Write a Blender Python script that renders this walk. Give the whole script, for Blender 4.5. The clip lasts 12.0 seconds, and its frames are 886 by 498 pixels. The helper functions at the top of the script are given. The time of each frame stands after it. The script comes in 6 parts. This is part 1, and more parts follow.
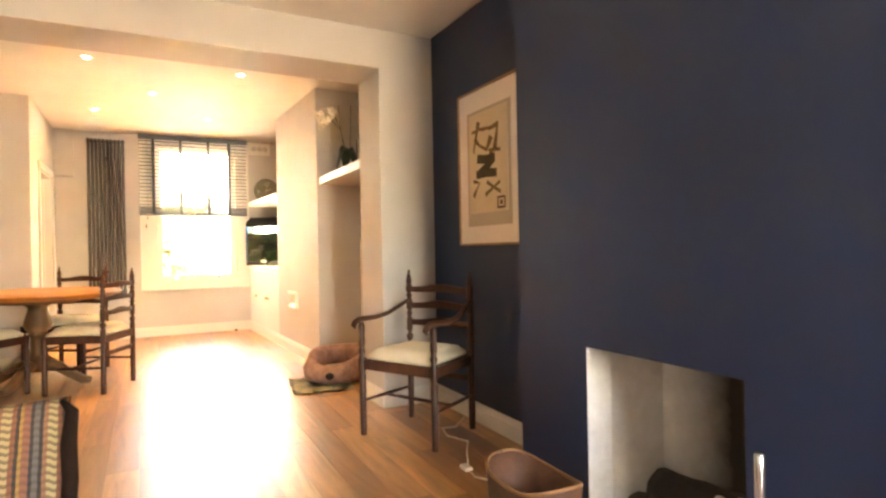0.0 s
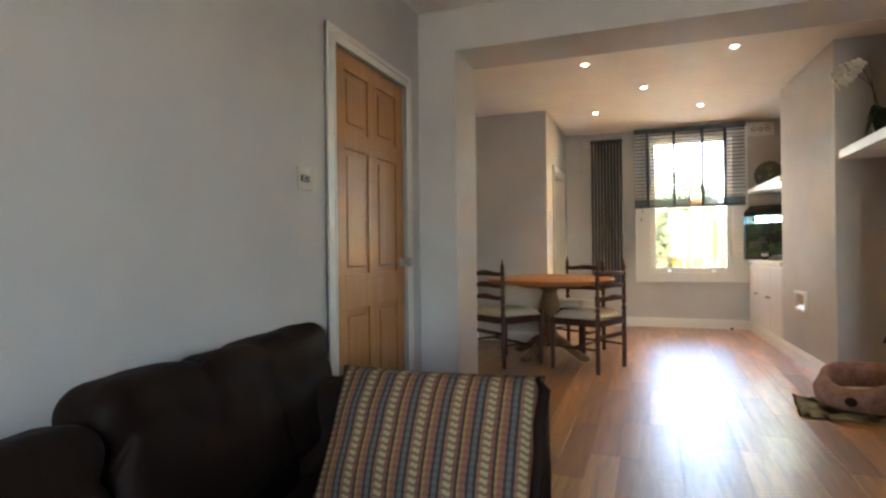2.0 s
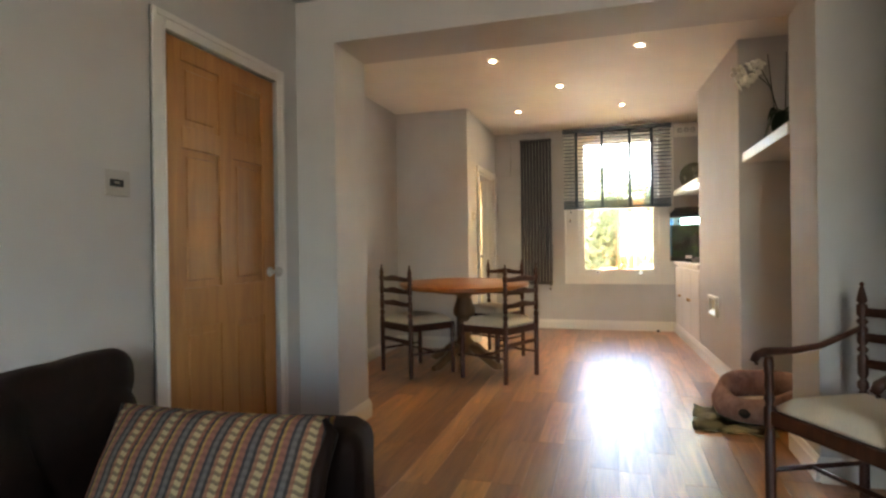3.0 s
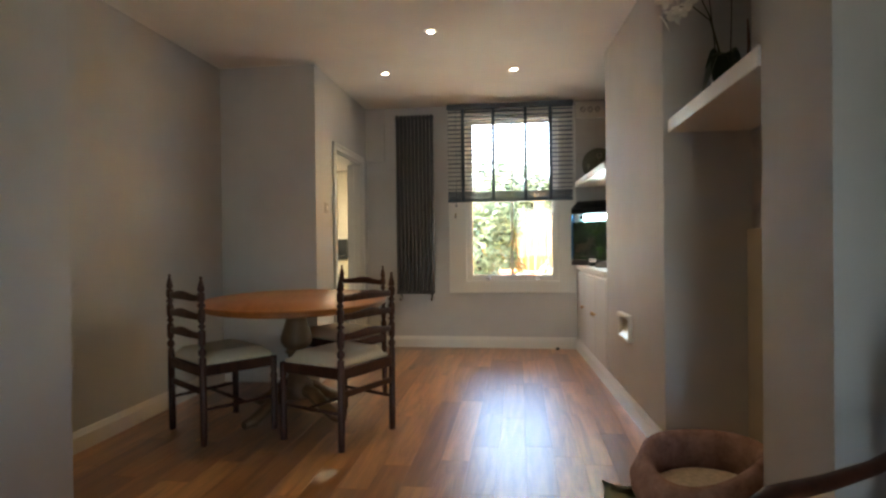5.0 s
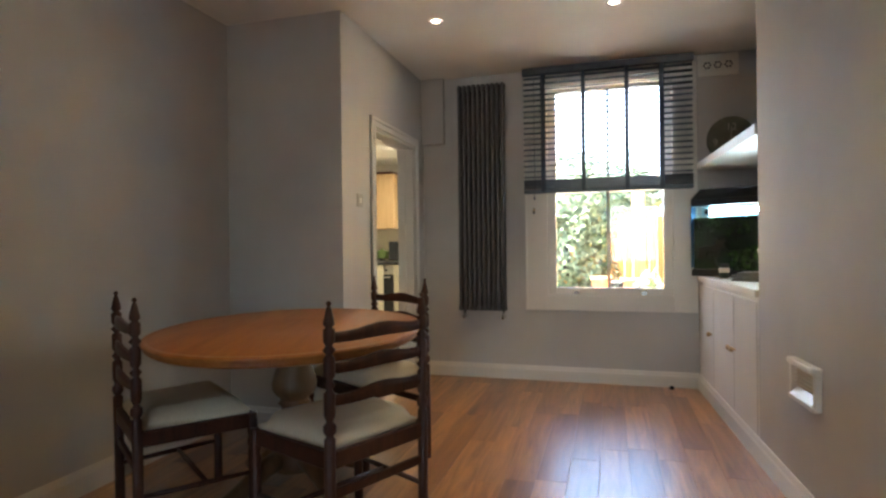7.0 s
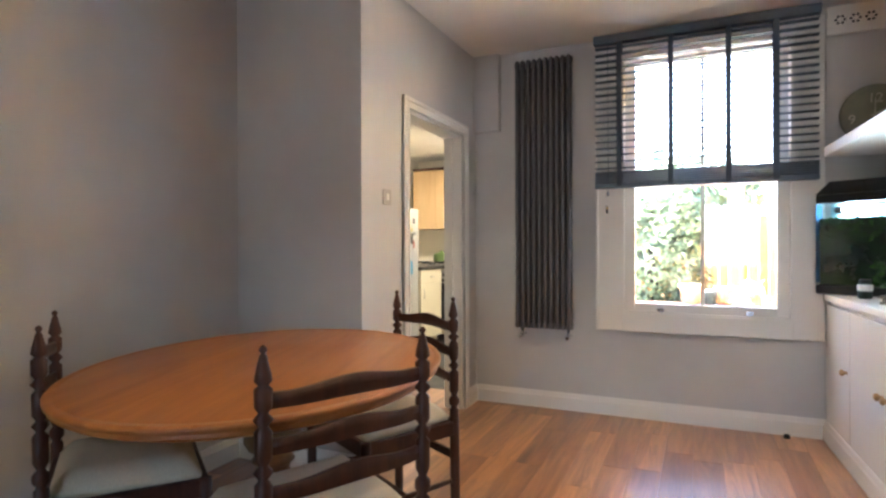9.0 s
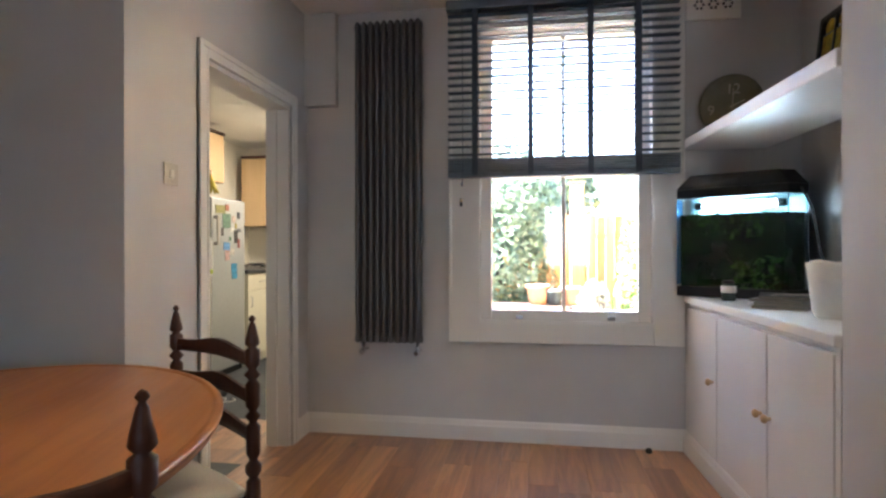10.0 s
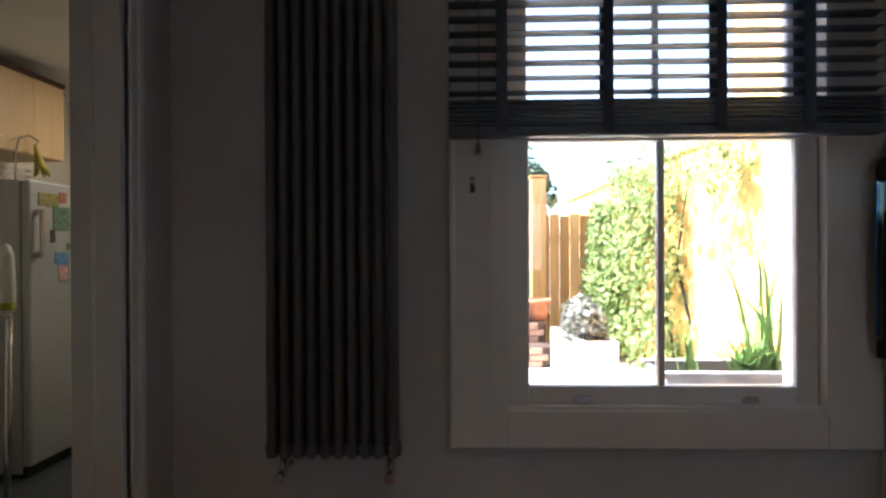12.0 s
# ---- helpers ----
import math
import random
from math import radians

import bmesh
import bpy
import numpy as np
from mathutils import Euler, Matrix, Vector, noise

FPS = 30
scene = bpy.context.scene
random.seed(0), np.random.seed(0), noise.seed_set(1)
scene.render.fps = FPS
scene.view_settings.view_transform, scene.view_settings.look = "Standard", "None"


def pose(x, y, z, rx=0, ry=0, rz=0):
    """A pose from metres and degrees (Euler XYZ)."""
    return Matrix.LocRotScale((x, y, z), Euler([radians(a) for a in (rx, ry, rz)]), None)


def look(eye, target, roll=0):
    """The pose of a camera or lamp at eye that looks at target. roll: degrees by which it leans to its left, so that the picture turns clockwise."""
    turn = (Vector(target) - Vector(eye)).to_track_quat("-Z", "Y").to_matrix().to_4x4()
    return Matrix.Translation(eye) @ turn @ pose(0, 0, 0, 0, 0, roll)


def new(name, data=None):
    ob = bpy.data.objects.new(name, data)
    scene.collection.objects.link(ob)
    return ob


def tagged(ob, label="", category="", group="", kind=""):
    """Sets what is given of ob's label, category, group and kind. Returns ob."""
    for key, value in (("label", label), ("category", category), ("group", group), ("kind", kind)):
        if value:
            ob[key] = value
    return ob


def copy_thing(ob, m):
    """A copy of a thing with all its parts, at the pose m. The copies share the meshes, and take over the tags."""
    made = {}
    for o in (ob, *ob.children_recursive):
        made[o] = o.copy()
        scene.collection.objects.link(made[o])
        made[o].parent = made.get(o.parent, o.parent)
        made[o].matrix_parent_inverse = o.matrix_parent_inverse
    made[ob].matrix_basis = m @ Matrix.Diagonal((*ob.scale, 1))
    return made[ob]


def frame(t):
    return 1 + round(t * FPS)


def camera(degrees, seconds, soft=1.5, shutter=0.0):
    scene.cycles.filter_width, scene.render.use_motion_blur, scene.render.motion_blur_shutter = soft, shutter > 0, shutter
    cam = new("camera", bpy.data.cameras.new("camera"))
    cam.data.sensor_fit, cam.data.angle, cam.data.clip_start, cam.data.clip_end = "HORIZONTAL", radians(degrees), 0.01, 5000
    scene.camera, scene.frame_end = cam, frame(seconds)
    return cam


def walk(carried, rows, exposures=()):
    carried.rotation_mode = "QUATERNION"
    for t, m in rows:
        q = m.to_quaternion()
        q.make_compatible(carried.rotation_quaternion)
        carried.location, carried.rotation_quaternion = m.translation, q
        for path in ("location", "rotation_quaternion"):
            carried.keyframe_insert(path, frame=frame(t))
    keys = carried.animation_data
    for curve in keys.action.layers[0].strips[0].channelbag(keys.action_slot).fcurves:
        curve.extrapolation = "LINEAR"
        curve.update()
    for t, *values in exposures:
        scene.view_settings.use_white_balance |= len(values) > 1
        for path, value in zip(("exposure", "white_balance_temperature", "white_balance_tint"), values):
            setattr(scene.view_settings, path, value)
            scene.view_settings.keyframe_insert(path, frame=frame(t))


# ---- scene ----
cam = camera(76.0, 12.0, soft=2.5)
# seconds, x, y, z, yaw, pitch, roll
ROWS = [
    (0, 0.051, 0.077, 1.114, -27.52, 0.06, 1.07),
    (0.5, 0.006, 0.103, 1.131, -16.41, -0.03, 1.08),
    (1, 0.003, 0.116, 1.124, -4.71, 0.14, 0.99),
    (1.5, 0.022, 0.136, 1.101, 10.57, 0.34, 0.83),
    (2, 0.160, 0.310, 1.096, 20.14, 0.17, 0.65),
    (2.5, 0.371, 0.522, 1.142, 21.15, 0.02, 0.83),
    (3, 0.573, 0.702, 1.154, 16.69, -0.17, 0.78),
    (3.5, 0.696, 1.019, 1.169, 9.74, -0.37, 0.86),
    (5.5, 0.710, 2.596, 1.170, 7.59, -0.41, 0.62),
    (6, 0.653, 2.931, 1.181, 7.92, -0.41, 0.54),
    (6.5, 0.638, 3.238, 1.171, 9.01, -0.31, 0.54),
    (7, 0.652, 3.496, 1.182, 16.44, -0.12, 0.64),
    (7.5, 0.643, 3.619, 1.167, 25.45, 0.23, 0.34),
    (9.5, 0.610, 4.558, 1.235, 23.01, -0.57, -0.07),
    (10, 0.486, 4.909, 1.208, 9.40, -0.07, 0.11),
    (10.5, 0.378, 5.266, 1.231, -0.77, -0.10, -0.14),
    (11, 0.330, 5.703, 1.228, -1.74, 0.11, 0.29),
    (11.5, 0.173, 6.113, 1.238, -1.48, 0.12, 0.46),
    (12, 0.005, 6.466, 1.284, 1.76, -0.14, 0.28),
]
EXPOSURES = [
    (0.0, 7.02, 11600, 19), (0.5, 6.35, 11800, 17), (1.0, 5.78, 10600, 11), (1.5, 5.40, 8200, 8), (2.0, 5.40, 7100, 9),
    (2.5, 5.40, 7500, 9), (3.0, 5.38, 7600, 9), (3.5, 5.12, 7400, 8), (5.5, 4.60, 6600, 5), (7.0, 4.60, 6300, 7), (7.5, 4.88, 6100, 10),
    (9.5, 5.30, 5800, 12), (10.0, 4.74, 5680, 12), (10.5, 4.34, 5550, 11), (11.0, 3.68, 5500, 12), (11.5, 3.02, 5650, 14), (12.0, 2.76, 5700, 13),
]
walk(cam, [(t, pose(x, y, z, 90 + pitch, roll, yaw)) for t, x, y, z, yaw, pitch, roll in ROWS], EXPOSURES)

# ---- world, sun and lamps ----
world = bpy.data.worlds.new("sky")
scene.world = world
world.use_nodes = True
wn = world.node_tree.nodes
sky = wn.new("ShaderNodeTexSky")
sky.sky_type, sky.sun_disc = "NISHITA", False
sky.sun_elevation, sky.sun_rotation = radians(58), radians(-84)
sky.air_density, sky.dust_density = 1.0, 2.0
wn["Background"].inputs["Strength"].default_value = 0.15
world.node_tree.links.new(sky.outputs["Color"], wn["Background"].inputs["Color"])


def lamp(name, kind, energy, color, m, **settings):
    data = bpy.data.lights.new(name, kind)
    data.energy, data.color = energy, color
    if kind == "AREA":
        data.shape, data.size, data.size_y = "RECTANGLE", settings["w"], settings["h"]
    if kind == "SPOT":
        data.spot_size, data.spot_blend, data.shadow_soft_size = radians(settings["cone"]), 0.6, 0.04
    if kind == "POINT":
        data.shadow_soft_size = 0.12
    if kind == "SUN":
        data.angle = radians(0.6)
    ob = new(name, data)
    ob.matrix_world = m
    return ob


sun_from = Vector((-0.52, 0.055, 0.85))
lamp("sun", "SUN", 5.0, (1.0, 0.93, 0.82), look(sun_from * 30, (0, 0, 0)))
# daylight in the front bay behind the camera
lamp("front_daylight", "AREA", 0.60, (0.72, 0.86, 1.0), look((1.2, -1.97, 1.3), (0.6, 0.4, 0.0)), w=1.1, h=1.1)
DOWNLIGHTS = [(-0.345, 5.23), (0.785, 5.22), (0.115, 6.13), (-0.42, 7.02), (0.685, 7.08)]
CEIL = 2.655
for dx, dy in DOWNLIGHTS:
    lamp("downlight_beam", "SPOT", 0.8, (1.0, 0.73, 0.36), look((dx, dy, CEIL - 0.012), (dx, dy, 0)), cone=96)
lamp("kitchen_bulb", "AREA", 1.2, (1.0, 0.85, 0.60), look((-1.66, 10.0, 2.31), (-1.66, 9.95, 0)), w=0.22, h=0.22)

# ---- materials ----
class Mat:
    """A node material with a small vocabulary for building its surface."""

    def __init__(self, name, rough=0.5, metal=0.0, spec=0.5):
        self.m = bpy.data.materials.new(name)
        self.m.use_nodes = True
        self.t = self.m.node_tree
        self.n, self.l = self.t.nodes, self.t.links
        self.b = self.n["Principled BSDF"]
        self.b.inputs["Roughness"].default_value = rough
        self.b.inputs["Metallic"].default_value = metal
        self.b.inputs["Specular IOR Level"].default_value = spec

    def node(self, kind, **values):
        nd = self.n.new(kind)
        for k, v in values.items():
            nd.inputs[k.replace("_", " ")].default_value = v
        return nd

    def coords(self, scale=(1, 1, 1), rot=(0, 0, 0), which="Object"):
        tc = self.n.new("ShaderNodeTexCoord")
        mp = self.n.new("ShaderNodeMapping")
        mp.inputs["Scale"].default_value = scale
        mp.inputs["Rotation"].default_value = rot
        self.l.new(tc.outputs[which], mp.inputs["Vector"])
        return mp.outputs["Vector"]

    def noise(self, vec, scale, detail=4, rough=0.6, dist=0.0):
        nd = self.node("ShaderNodeTexNoise", Scale=scale, Detail=detail, Roughness=rough, Distortion=dist)
        self.l.new(vec, nd.inputs["Vector"])
        return nd.outputs["Fac"]

    def ramp(self, fac, stops):
        r = self.n.new("ShaderNodeValToRGB")
        while len(r.color_ramp.elements) < len(stops):
            r.color_ramp.elements.new(0.5)
        for e, (p, c) in zip(r.color_ramp.elements, stops):
            e.position, e.color = p, (*c, 1) if len(c) == 3 else c
        self.l.new(fac, r.inputs["Fac"])
        return r.outputs["Color"]

    def mix(self, fac, a, b, mode="MIX"):
        x = self.n.new("ShaderNodeMix")
        x.data_type, x.blend_type = "RGBA", mode
        for key, v in ((0, fac), (6, a), (7, b)):
            if hasattr(v, "is_output"):
                self.l.new(v, x.inputs[key])
            elif key == 0:
                x.inputs[0].default_value = v
            else:
                x.inputs[key].default_value = (*v, 1)
        return x.outputs[2]

    def base(self, v):
        if hasattr(v, "is_output"):
            self.l.new(v, self.b.inputs["Base Color"])
        else:
            self.b.inputs["Base Color"].default_value = (*v, 1)
        return self

    def rough(self, fac, lo, hi):
        mr = self.node("ShaderNodeMapRange", To_Min=lo, To_Max=hi)
        self.l.new(fac, mr.inputs["Value"])
        self.l.new(mr.outputs["Result"], self.b.inputs["Roughness"])
        return self

    def bump(self, fac, strength=0.2, dist=0.002):
        bp = self.node("ShaderNodeBump", Strength=strength, Distance=dist)
        self.l.new(fac, bp.inputs["Height"])
        self.l.new(bp.outputs["Normal"], self.b.inputs["Normal"])
        return self


def paint(name, color, rough=0.6, vary=0.05, bump=0.12):
    """Emulsion or eggshell on plaster: roller stipple and slow unevenness."""
    k = Mat(name, rough)
    v = k.coords()
    slow = k.noise(v, 1.3, 3)
    fine = k.noise(v, 160, 2)
    d = [max(0, c * (1 - vary * 2)) for c in color]
    u = [min(1, c * (1 + vary)) for c in color]
    k.base(k.ramp(slow, [(0.3, d), (0.7, u)]))
    k.rough(slow, rough - 0.08, rough + 0.1)
    mid = k.noise(v, 22, 3)
    k.bump(k.mix(0.35, fine, mid), bump, 0.002)
    return k.m


def wood(name, dark, light, rough=0.35, scale=1.0, axis="Z", random_tint=0.0, coat=0.0, bump=0.15, knots=False):
    k = Mat(name, rough)
    s = {"X": (1.2, 14, 14), "Y": (14, 1.2, 14), "Z": (14, 14, 1.2)}[axis]
    v = k.coords(tuple(a * scale for a in s))
    info = None
    if random_tint:
        info = k.n.new("ShaderNodeObjectInfo")
        sh = k.n.new("ShaderNodeVectorMath")
        sh.operation = "ADD"
        sc = k.node("ShaderNodeMath")
        sc.operation = "MULTIPLY"
        sc.inputs[1].default_value = 91.0
        k.l.new(info.outputs["Random"], sc.inputs[0])
        k.l.new(v, sh.inputs[0])
        k.l.new(sc.outputs[0], sh.inputs[1])
        v = sh.outputs[0]
    grain = k.noise(v, 1.4, 6, 0.65, 0.9)
    fine = k.noise(v, 9, 3, 0.7, 0.2)
    c = k.ramp(grain, [(0.28, dark), (0.5, [(a + b) / 2 for a, b in zip(dark, light)]), (0.74, light)])
    c = k.mix(0.16, c, k.ramp(fine, [(0.3, dark), (0.7, light)]))
    if knots:
        kv = k.n.new("ShaderNodeTexVoronoi")
        kv.inputs["Scale"].default_value = 0.32
        k.l.new(v, kv.inputs["Vector"])
        c = k.mix(k.ramp(kv.outputs["Distance"], [(0.03, (0.85, 0.85, 0.85)), (0.13, (0, 0, 0))]), c, [a * 0.35 for a in dark])
    if random_tint:
        t = 1 - random_tint
        tint = k.ramp(info.outputs["Random"], [(0.0, (t, t * 0.84, t * 0.74)), (0.3, (0.74, 0.69, 0.65)), (0.65, (1, 1, 1)), (1.0, (1.24, 1.32, 1.45))])
        c = k.mix(1.0, c, tint, "MULTIPLY")
    k.base(c)
    k.rough(fine, rough - 0.07, rough + 0.12)
    k.bump(k.mix(0.5, grain, fine), bump, 0.0015)
    k.b.inputs["Coat Weight"].default_value = coat
    k.b.inputs["Coat Roughness"].default_value = 0.38
    k.b.inputs["Coat IOR"].default_value = 1.62
    return k.m


def plain(name, color, rough=0.5, metal=0.0, vary=0.12, scale=30, bump=0.05):
    k = Mat(name, rough, metal)
    v = k.coords()
    f = k.noise(v, scale, 4)
    k.base(k.ramp(f, [(0.3, [c * (1 - vary) for c in color]), (0.7, [min(1, c * (1 + vary)) for c in color])]))
    k.rough(k.noise(v, scale * 0.3, 3), max(0.03, rough - 0.08), min(1, rough + 0.1))
    k.bump(f, bump, 0.001)
    return k.m


def glass(name, color=(1, 1, 1), rough=0.0):
    k = Mat(name, rough)
    k.b.inputs["Transmission Weight"].default_value = 1.0
    k.b.inputs["IOR"].default_value = 1.45
    k.base(color)
    return k.m


def glow(name, color, strength):
    k = Mat(name)
    k.base((0.8, 0.8, 0.8))
    k.b.inputs["Emission Color"].default_value = (*color, 1)
    k.b.inputs["Emission Strength"].default_value = strength
    return k.m


WALL = paint("grey_lilac_wall_paint", (0.585, 0.573, 0.565), 0.62)
CEILING = paint("white_ceiling_paint", (0.86, 0.84, 0.80), 0.75, 0.03)
TRIM = paint("white_satin_trim", (0.80, 0.78, 0.74), 0.35, 0.03, 0.05)
JOINERY = paint("off_white_joinery", (0.78, 0.76, 0.72), 0.4, 0.03, 0.05)
BLUE = paint("dark_blue_wall_paint", (0.0055, 0.020, 0.067), 0.55, 0.08)
FLOORWOOD = wood("oak_floor_plank", (0.175, 0.062, 0.018), (0.70, 0.325, 0.112), 0.36, 0.8, "Y", 0.50, 1.0, 0.08, knots=True)
SUBFLOOR = plain("dark_joint", (0.05, 0.03, 0.02), 0.9)
DOORWOOD = wood("varnished_pine", (0.33, 0.130, 0.029), (0.52, 0.240, 0.064), 0.38, 0.7, "Z", 0.0, 0.2, 0.08)
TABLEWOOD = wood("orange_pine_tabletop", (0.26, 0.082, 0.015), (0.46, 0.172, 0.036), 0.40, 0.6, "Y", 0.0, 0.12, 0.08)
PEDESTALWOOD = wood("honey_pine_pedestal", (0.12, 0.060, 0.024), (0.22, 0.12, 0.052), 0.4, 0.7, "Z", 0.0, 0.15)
DARKWOOD = wood("dark_stained_beech", (0.022, 0.0065, 0.0035), (0.085, 0.025, 0.011), 0.44, 1.2, "Z", 0.0, 0.0)
CREAM = plain("cream_seat_fabric", (0.72, 0.64, 0.49), 0.9, 0, 0.08, 220, 0.25)
SATIN = plain("brushed_steel", (0.55, 0.53, 0.50), 0.35, 1.0, 0.06, 90)
CHROME = plain("chrome", (0.75, 0.75, 0.75), 0.15, 1.0, 0.04)
BRASS = plain("aged_brass", (0.55, 0.42, 0.22), 0.35, 1.0, 0.1)
RADIATOR = plain("anthracite_radiator_enamel", (0.11, 0.107, 0.11), 0.4, 0.1, 0.06, 60)
BLIND = plain("blue_grey_painted_slat", (0.12, 0.15, 0.19), 0.45, 0, 0.1, 50)
TAPE = plain("blue_grey_ladder_tape", (0.08, 0.10, 0.13), 0.9, 0, 0.1, 300, 0.2)
PLASTIC = plain("white_plastic", (0.80, 0.78, 0.73), 0.35, 0, 0.03)
BLACKPL = plain("black_plastic", (0.015, 0.017, 0.02), 0.4, 0, 0.1)
PANE = glass("window_glass")
KNOB = wood("pale_wood_knob", (0.45, 0.28, 0.12), (0.62, 0.42, 0.22), 0.4, 3)

# ---- shape helpers ----
def put_box(bm, x0, x1, y0, y1, z0, z1, bevel=0.0, seg=1):
    r = bmesh.ops.create_cube(bm, size=1.0)
    for v in r["verts"]:
        v.co = Vector((x0 + (v.co.x + 0.5) * (x1 - x0), y0 + (v.co.y + 0.5) * (y1 - y0), z0 + (v.co.z + 0.5) * (z1 - z0)))
    if bevel:
        edges = list({e for v in r["verts"] for e in v.link_edges})
        bmesh.ops.bevel(bm, geom=edges, offset=bevel, segments=seg, profile=0.5, affect="EDGES")
    return bm


def box(x0, x1, y0, y1, z0, z1, bevel=0.0, seg=1):
    return put_box(bmesh.new(), x0, x1, y0, y1, z0, z1, bevel, seg)


def put_lathe(bm, profile, seg=14, m=None, sx=1.0, sy=1.0):
    """Turned shape about z from (radius, height) pairs."""
    m = m or Matrix()
    rings = []
    for r, z in profile:
        rings.append([bm.verts.new(m @ Vector((sx * r * math.cos(2 * math.pi * i / seg), sy * r * math.sin(2 * math.pi * i / seg), z))) for i in range(seg)])
    for a, b in zip(rings, rings[1:]):
        for i in range(seg):
            f = bm.faces.new((a[i], a[(i + 1) % seg], b[(i + 1) % seg], b[i]))
            f.smooth = True
    bm.faces.new(list(reversed(rings[0])))
    bm.faces.new(rings[-1])
    return bm


def lathe(profile, seg=14, m=None, sx=1.0, sy=1.0):
    return put_lathe(bmesh.new(), profile, seg, m, sx, sy)


def put_tube(bm, pts, r, seg=8, flat=1.0):
    """Round bar along points; r is a number or one per point; flat squeezes it upright."""
    pts = [Vector(p) for p in pts]
    rs = r if isinstance(r, (list, tuple)) else [r] * len(pts)
    rings, side = [], None
    for i, p in enumerate(pts):
        d = (pts[min(i + 1, len(pts) - 1)] - pts[max(i - 1, 0)]).normalized()
        ref = Vector((0, 0, 1)) if abs(d.z) < 0.9 else Vector((1, 0, 0))
        side = d.cross(ref).normalized() if side is None or abs(d.z) < 0.9 else (side - d * side.dot(d)).normalized()
        up = side.cross(d).normalized()
        rings.append([bm.verts.new(p + rs[i] * (math.cos(2 * math.pi * k / seg) * side + flat * math.sin(2 * math.pi * k / seg) * up)) for k in range(seg)])
    for a, b in zip(rings, rings[1:]):
        for k in range(seg):
            f = bm.faces.new((a[k], a[(k + 1) % seg], b[(k + 1) % seg], b[k]))
            f.smooth = True
    bm.faces.new(list(reversed(rings[0])))
    bm.faces.new(rings[-1])
    return bm


def tube(pts, r, seg=8, flat=1.0):
    return put_tube(bmesh.new(), pts, r, seg, flat)


def prism(poly, z0, z1, bevel=0.0):
    """Upright block on a plan outline."""
    bm = bmesh.new()
    lo = [bm.verts.new((x, y, z0)) for x, y in poly]
    hi = [bm.verts.new((x, y, z1)) for x, y in poly]
    n = len(poly)
    bm.faces.new(list(reversed(lo)))
    bm.faces.new(hi)
    for i in range(n):
        bm.faces.new((lo[i], lo[(i + 1) % n], hi[(i + 1) % n], hi[i]))
    bmesh.ops.recalc_face_normals(bm, faces=bm.faces)
    if bevel:
        bmesh.ops.bevel(bm, geom=list(bm.edges), offset=bevel, segments=2, profile=0.5, affect="EDGES")
    return bm


def extrude(poly, axis, lo, hi):
    """A flat outline pushed along x or y; the outline is in the two other axes."""
    bm = prism(poly, lo, hi)
    for q in bm.verts:
        a, b, c = q.co
        q.co = (c, a, b) if axis == "x" else (a, c, b)
    bmesh.ops.recalc_face_normals(bm, faces=bm.faces)
    return bm


def pillow(w, h, d, n=14, pinch=0.5, seed=0, wrinkle=0.0):
    """Soft cushion in the xz plane, thickness along y, with drawn-in edges."""
    bm = bmesh.new()
    sides = []
    for s in (1, -1):
        grid = []
        for j in range(n + 1):
            row = []
            for i in range(n + 1):
                u, v = 2 * i / n - 1, 2 * j / n - 1
                t = max(0.0, (1 - abs(u) ** 2.6)) ** 0.5 * max(0.0, (1 - abs(v) ** 2.6)) ** 0.5
                x = w / 2 * u * (1 - 0.05 * (1 - v * v) * pinch)
                z = h / 2 * v * (1 - 0.05 * (1 - u * u) * pinch)
                k = wrinkle * noise.noise(Vector((u * 2.2 + seed, v * 2.2, s * 3.1)))
                row.append(bm.verts.new((x, s * (d / 2 * t) + k * t, z)))
            grid.append(row)
        sides.append(grid)
        for j in range(n):
            for i in range(n):
                q = (grid[j][i], grid[j][i + 1], grid[j + 1][i + 1], grid[j + 1][i])
                f = bm.faces.new(q if s < 0 else tuple(reversed(q)))
                f.smooth = True
    bmesh.ops.remove_doubles(bm, verts=bm.verts, dist=0.0008)
    return bm


def place(bm, m):
    bmesh.ops.transform(bm, matrix=m, verts=bm.verts)
    return bm


def part(name, bm, material, parent=None, label=""):
    """Links a bmesh as one mesh object, under a thing or a part."""
    me = bpy.data.meshes.new(name)
    bm.to_mesh(me)
    bm.free()
    me.materials.append(material)
    ob = new(name, me)
    if parent is not None:
        ob.parent = parent
    return tagged(ob, label)


def thing(name, label, category, m=None, group=""):
    ob = new(name)
    ob.empty_display_size = 0.05
    if m is not None:
        ob.matrix_world = m
    return tagged(ob, label, category, group)


def fixed(name, bm, material, label=""):
    """A piece of the setting."""
    return tagged(part(name, bm, material), label, kind="structure")


def joined(bms):
    """Several bmeshes as one."""
    out = bmesh.new()
    for b in bms:
        me = bpy.data.meshes.new("tmp")
        b.to_mesh(me)
        b.free()
        out.from_mesh(me)
        bpy.data.meshes.remove(me)
    return out

# ---- setting ----
LW, RW = -1.27, 1.91          # front room side walls
NIB0, NIB1 = 3.775, 4.20      # cross wall between the rooms
DL, HALL_Y, KX = -1.75, 6.675, -0.93
FAR = 8.275
BREAST = 1.55


SLOPE = 0.0105                # the old floor climbs gently towards the garden


def fz(y):
    """Height of the floor."""
    return SLOPE * (y - 2.0)


def right_face(y):
    """Face of the rear breast and cupboards, which runs slightly out of square."""
    return 1.47 - 0.055 * (y - 5.34)


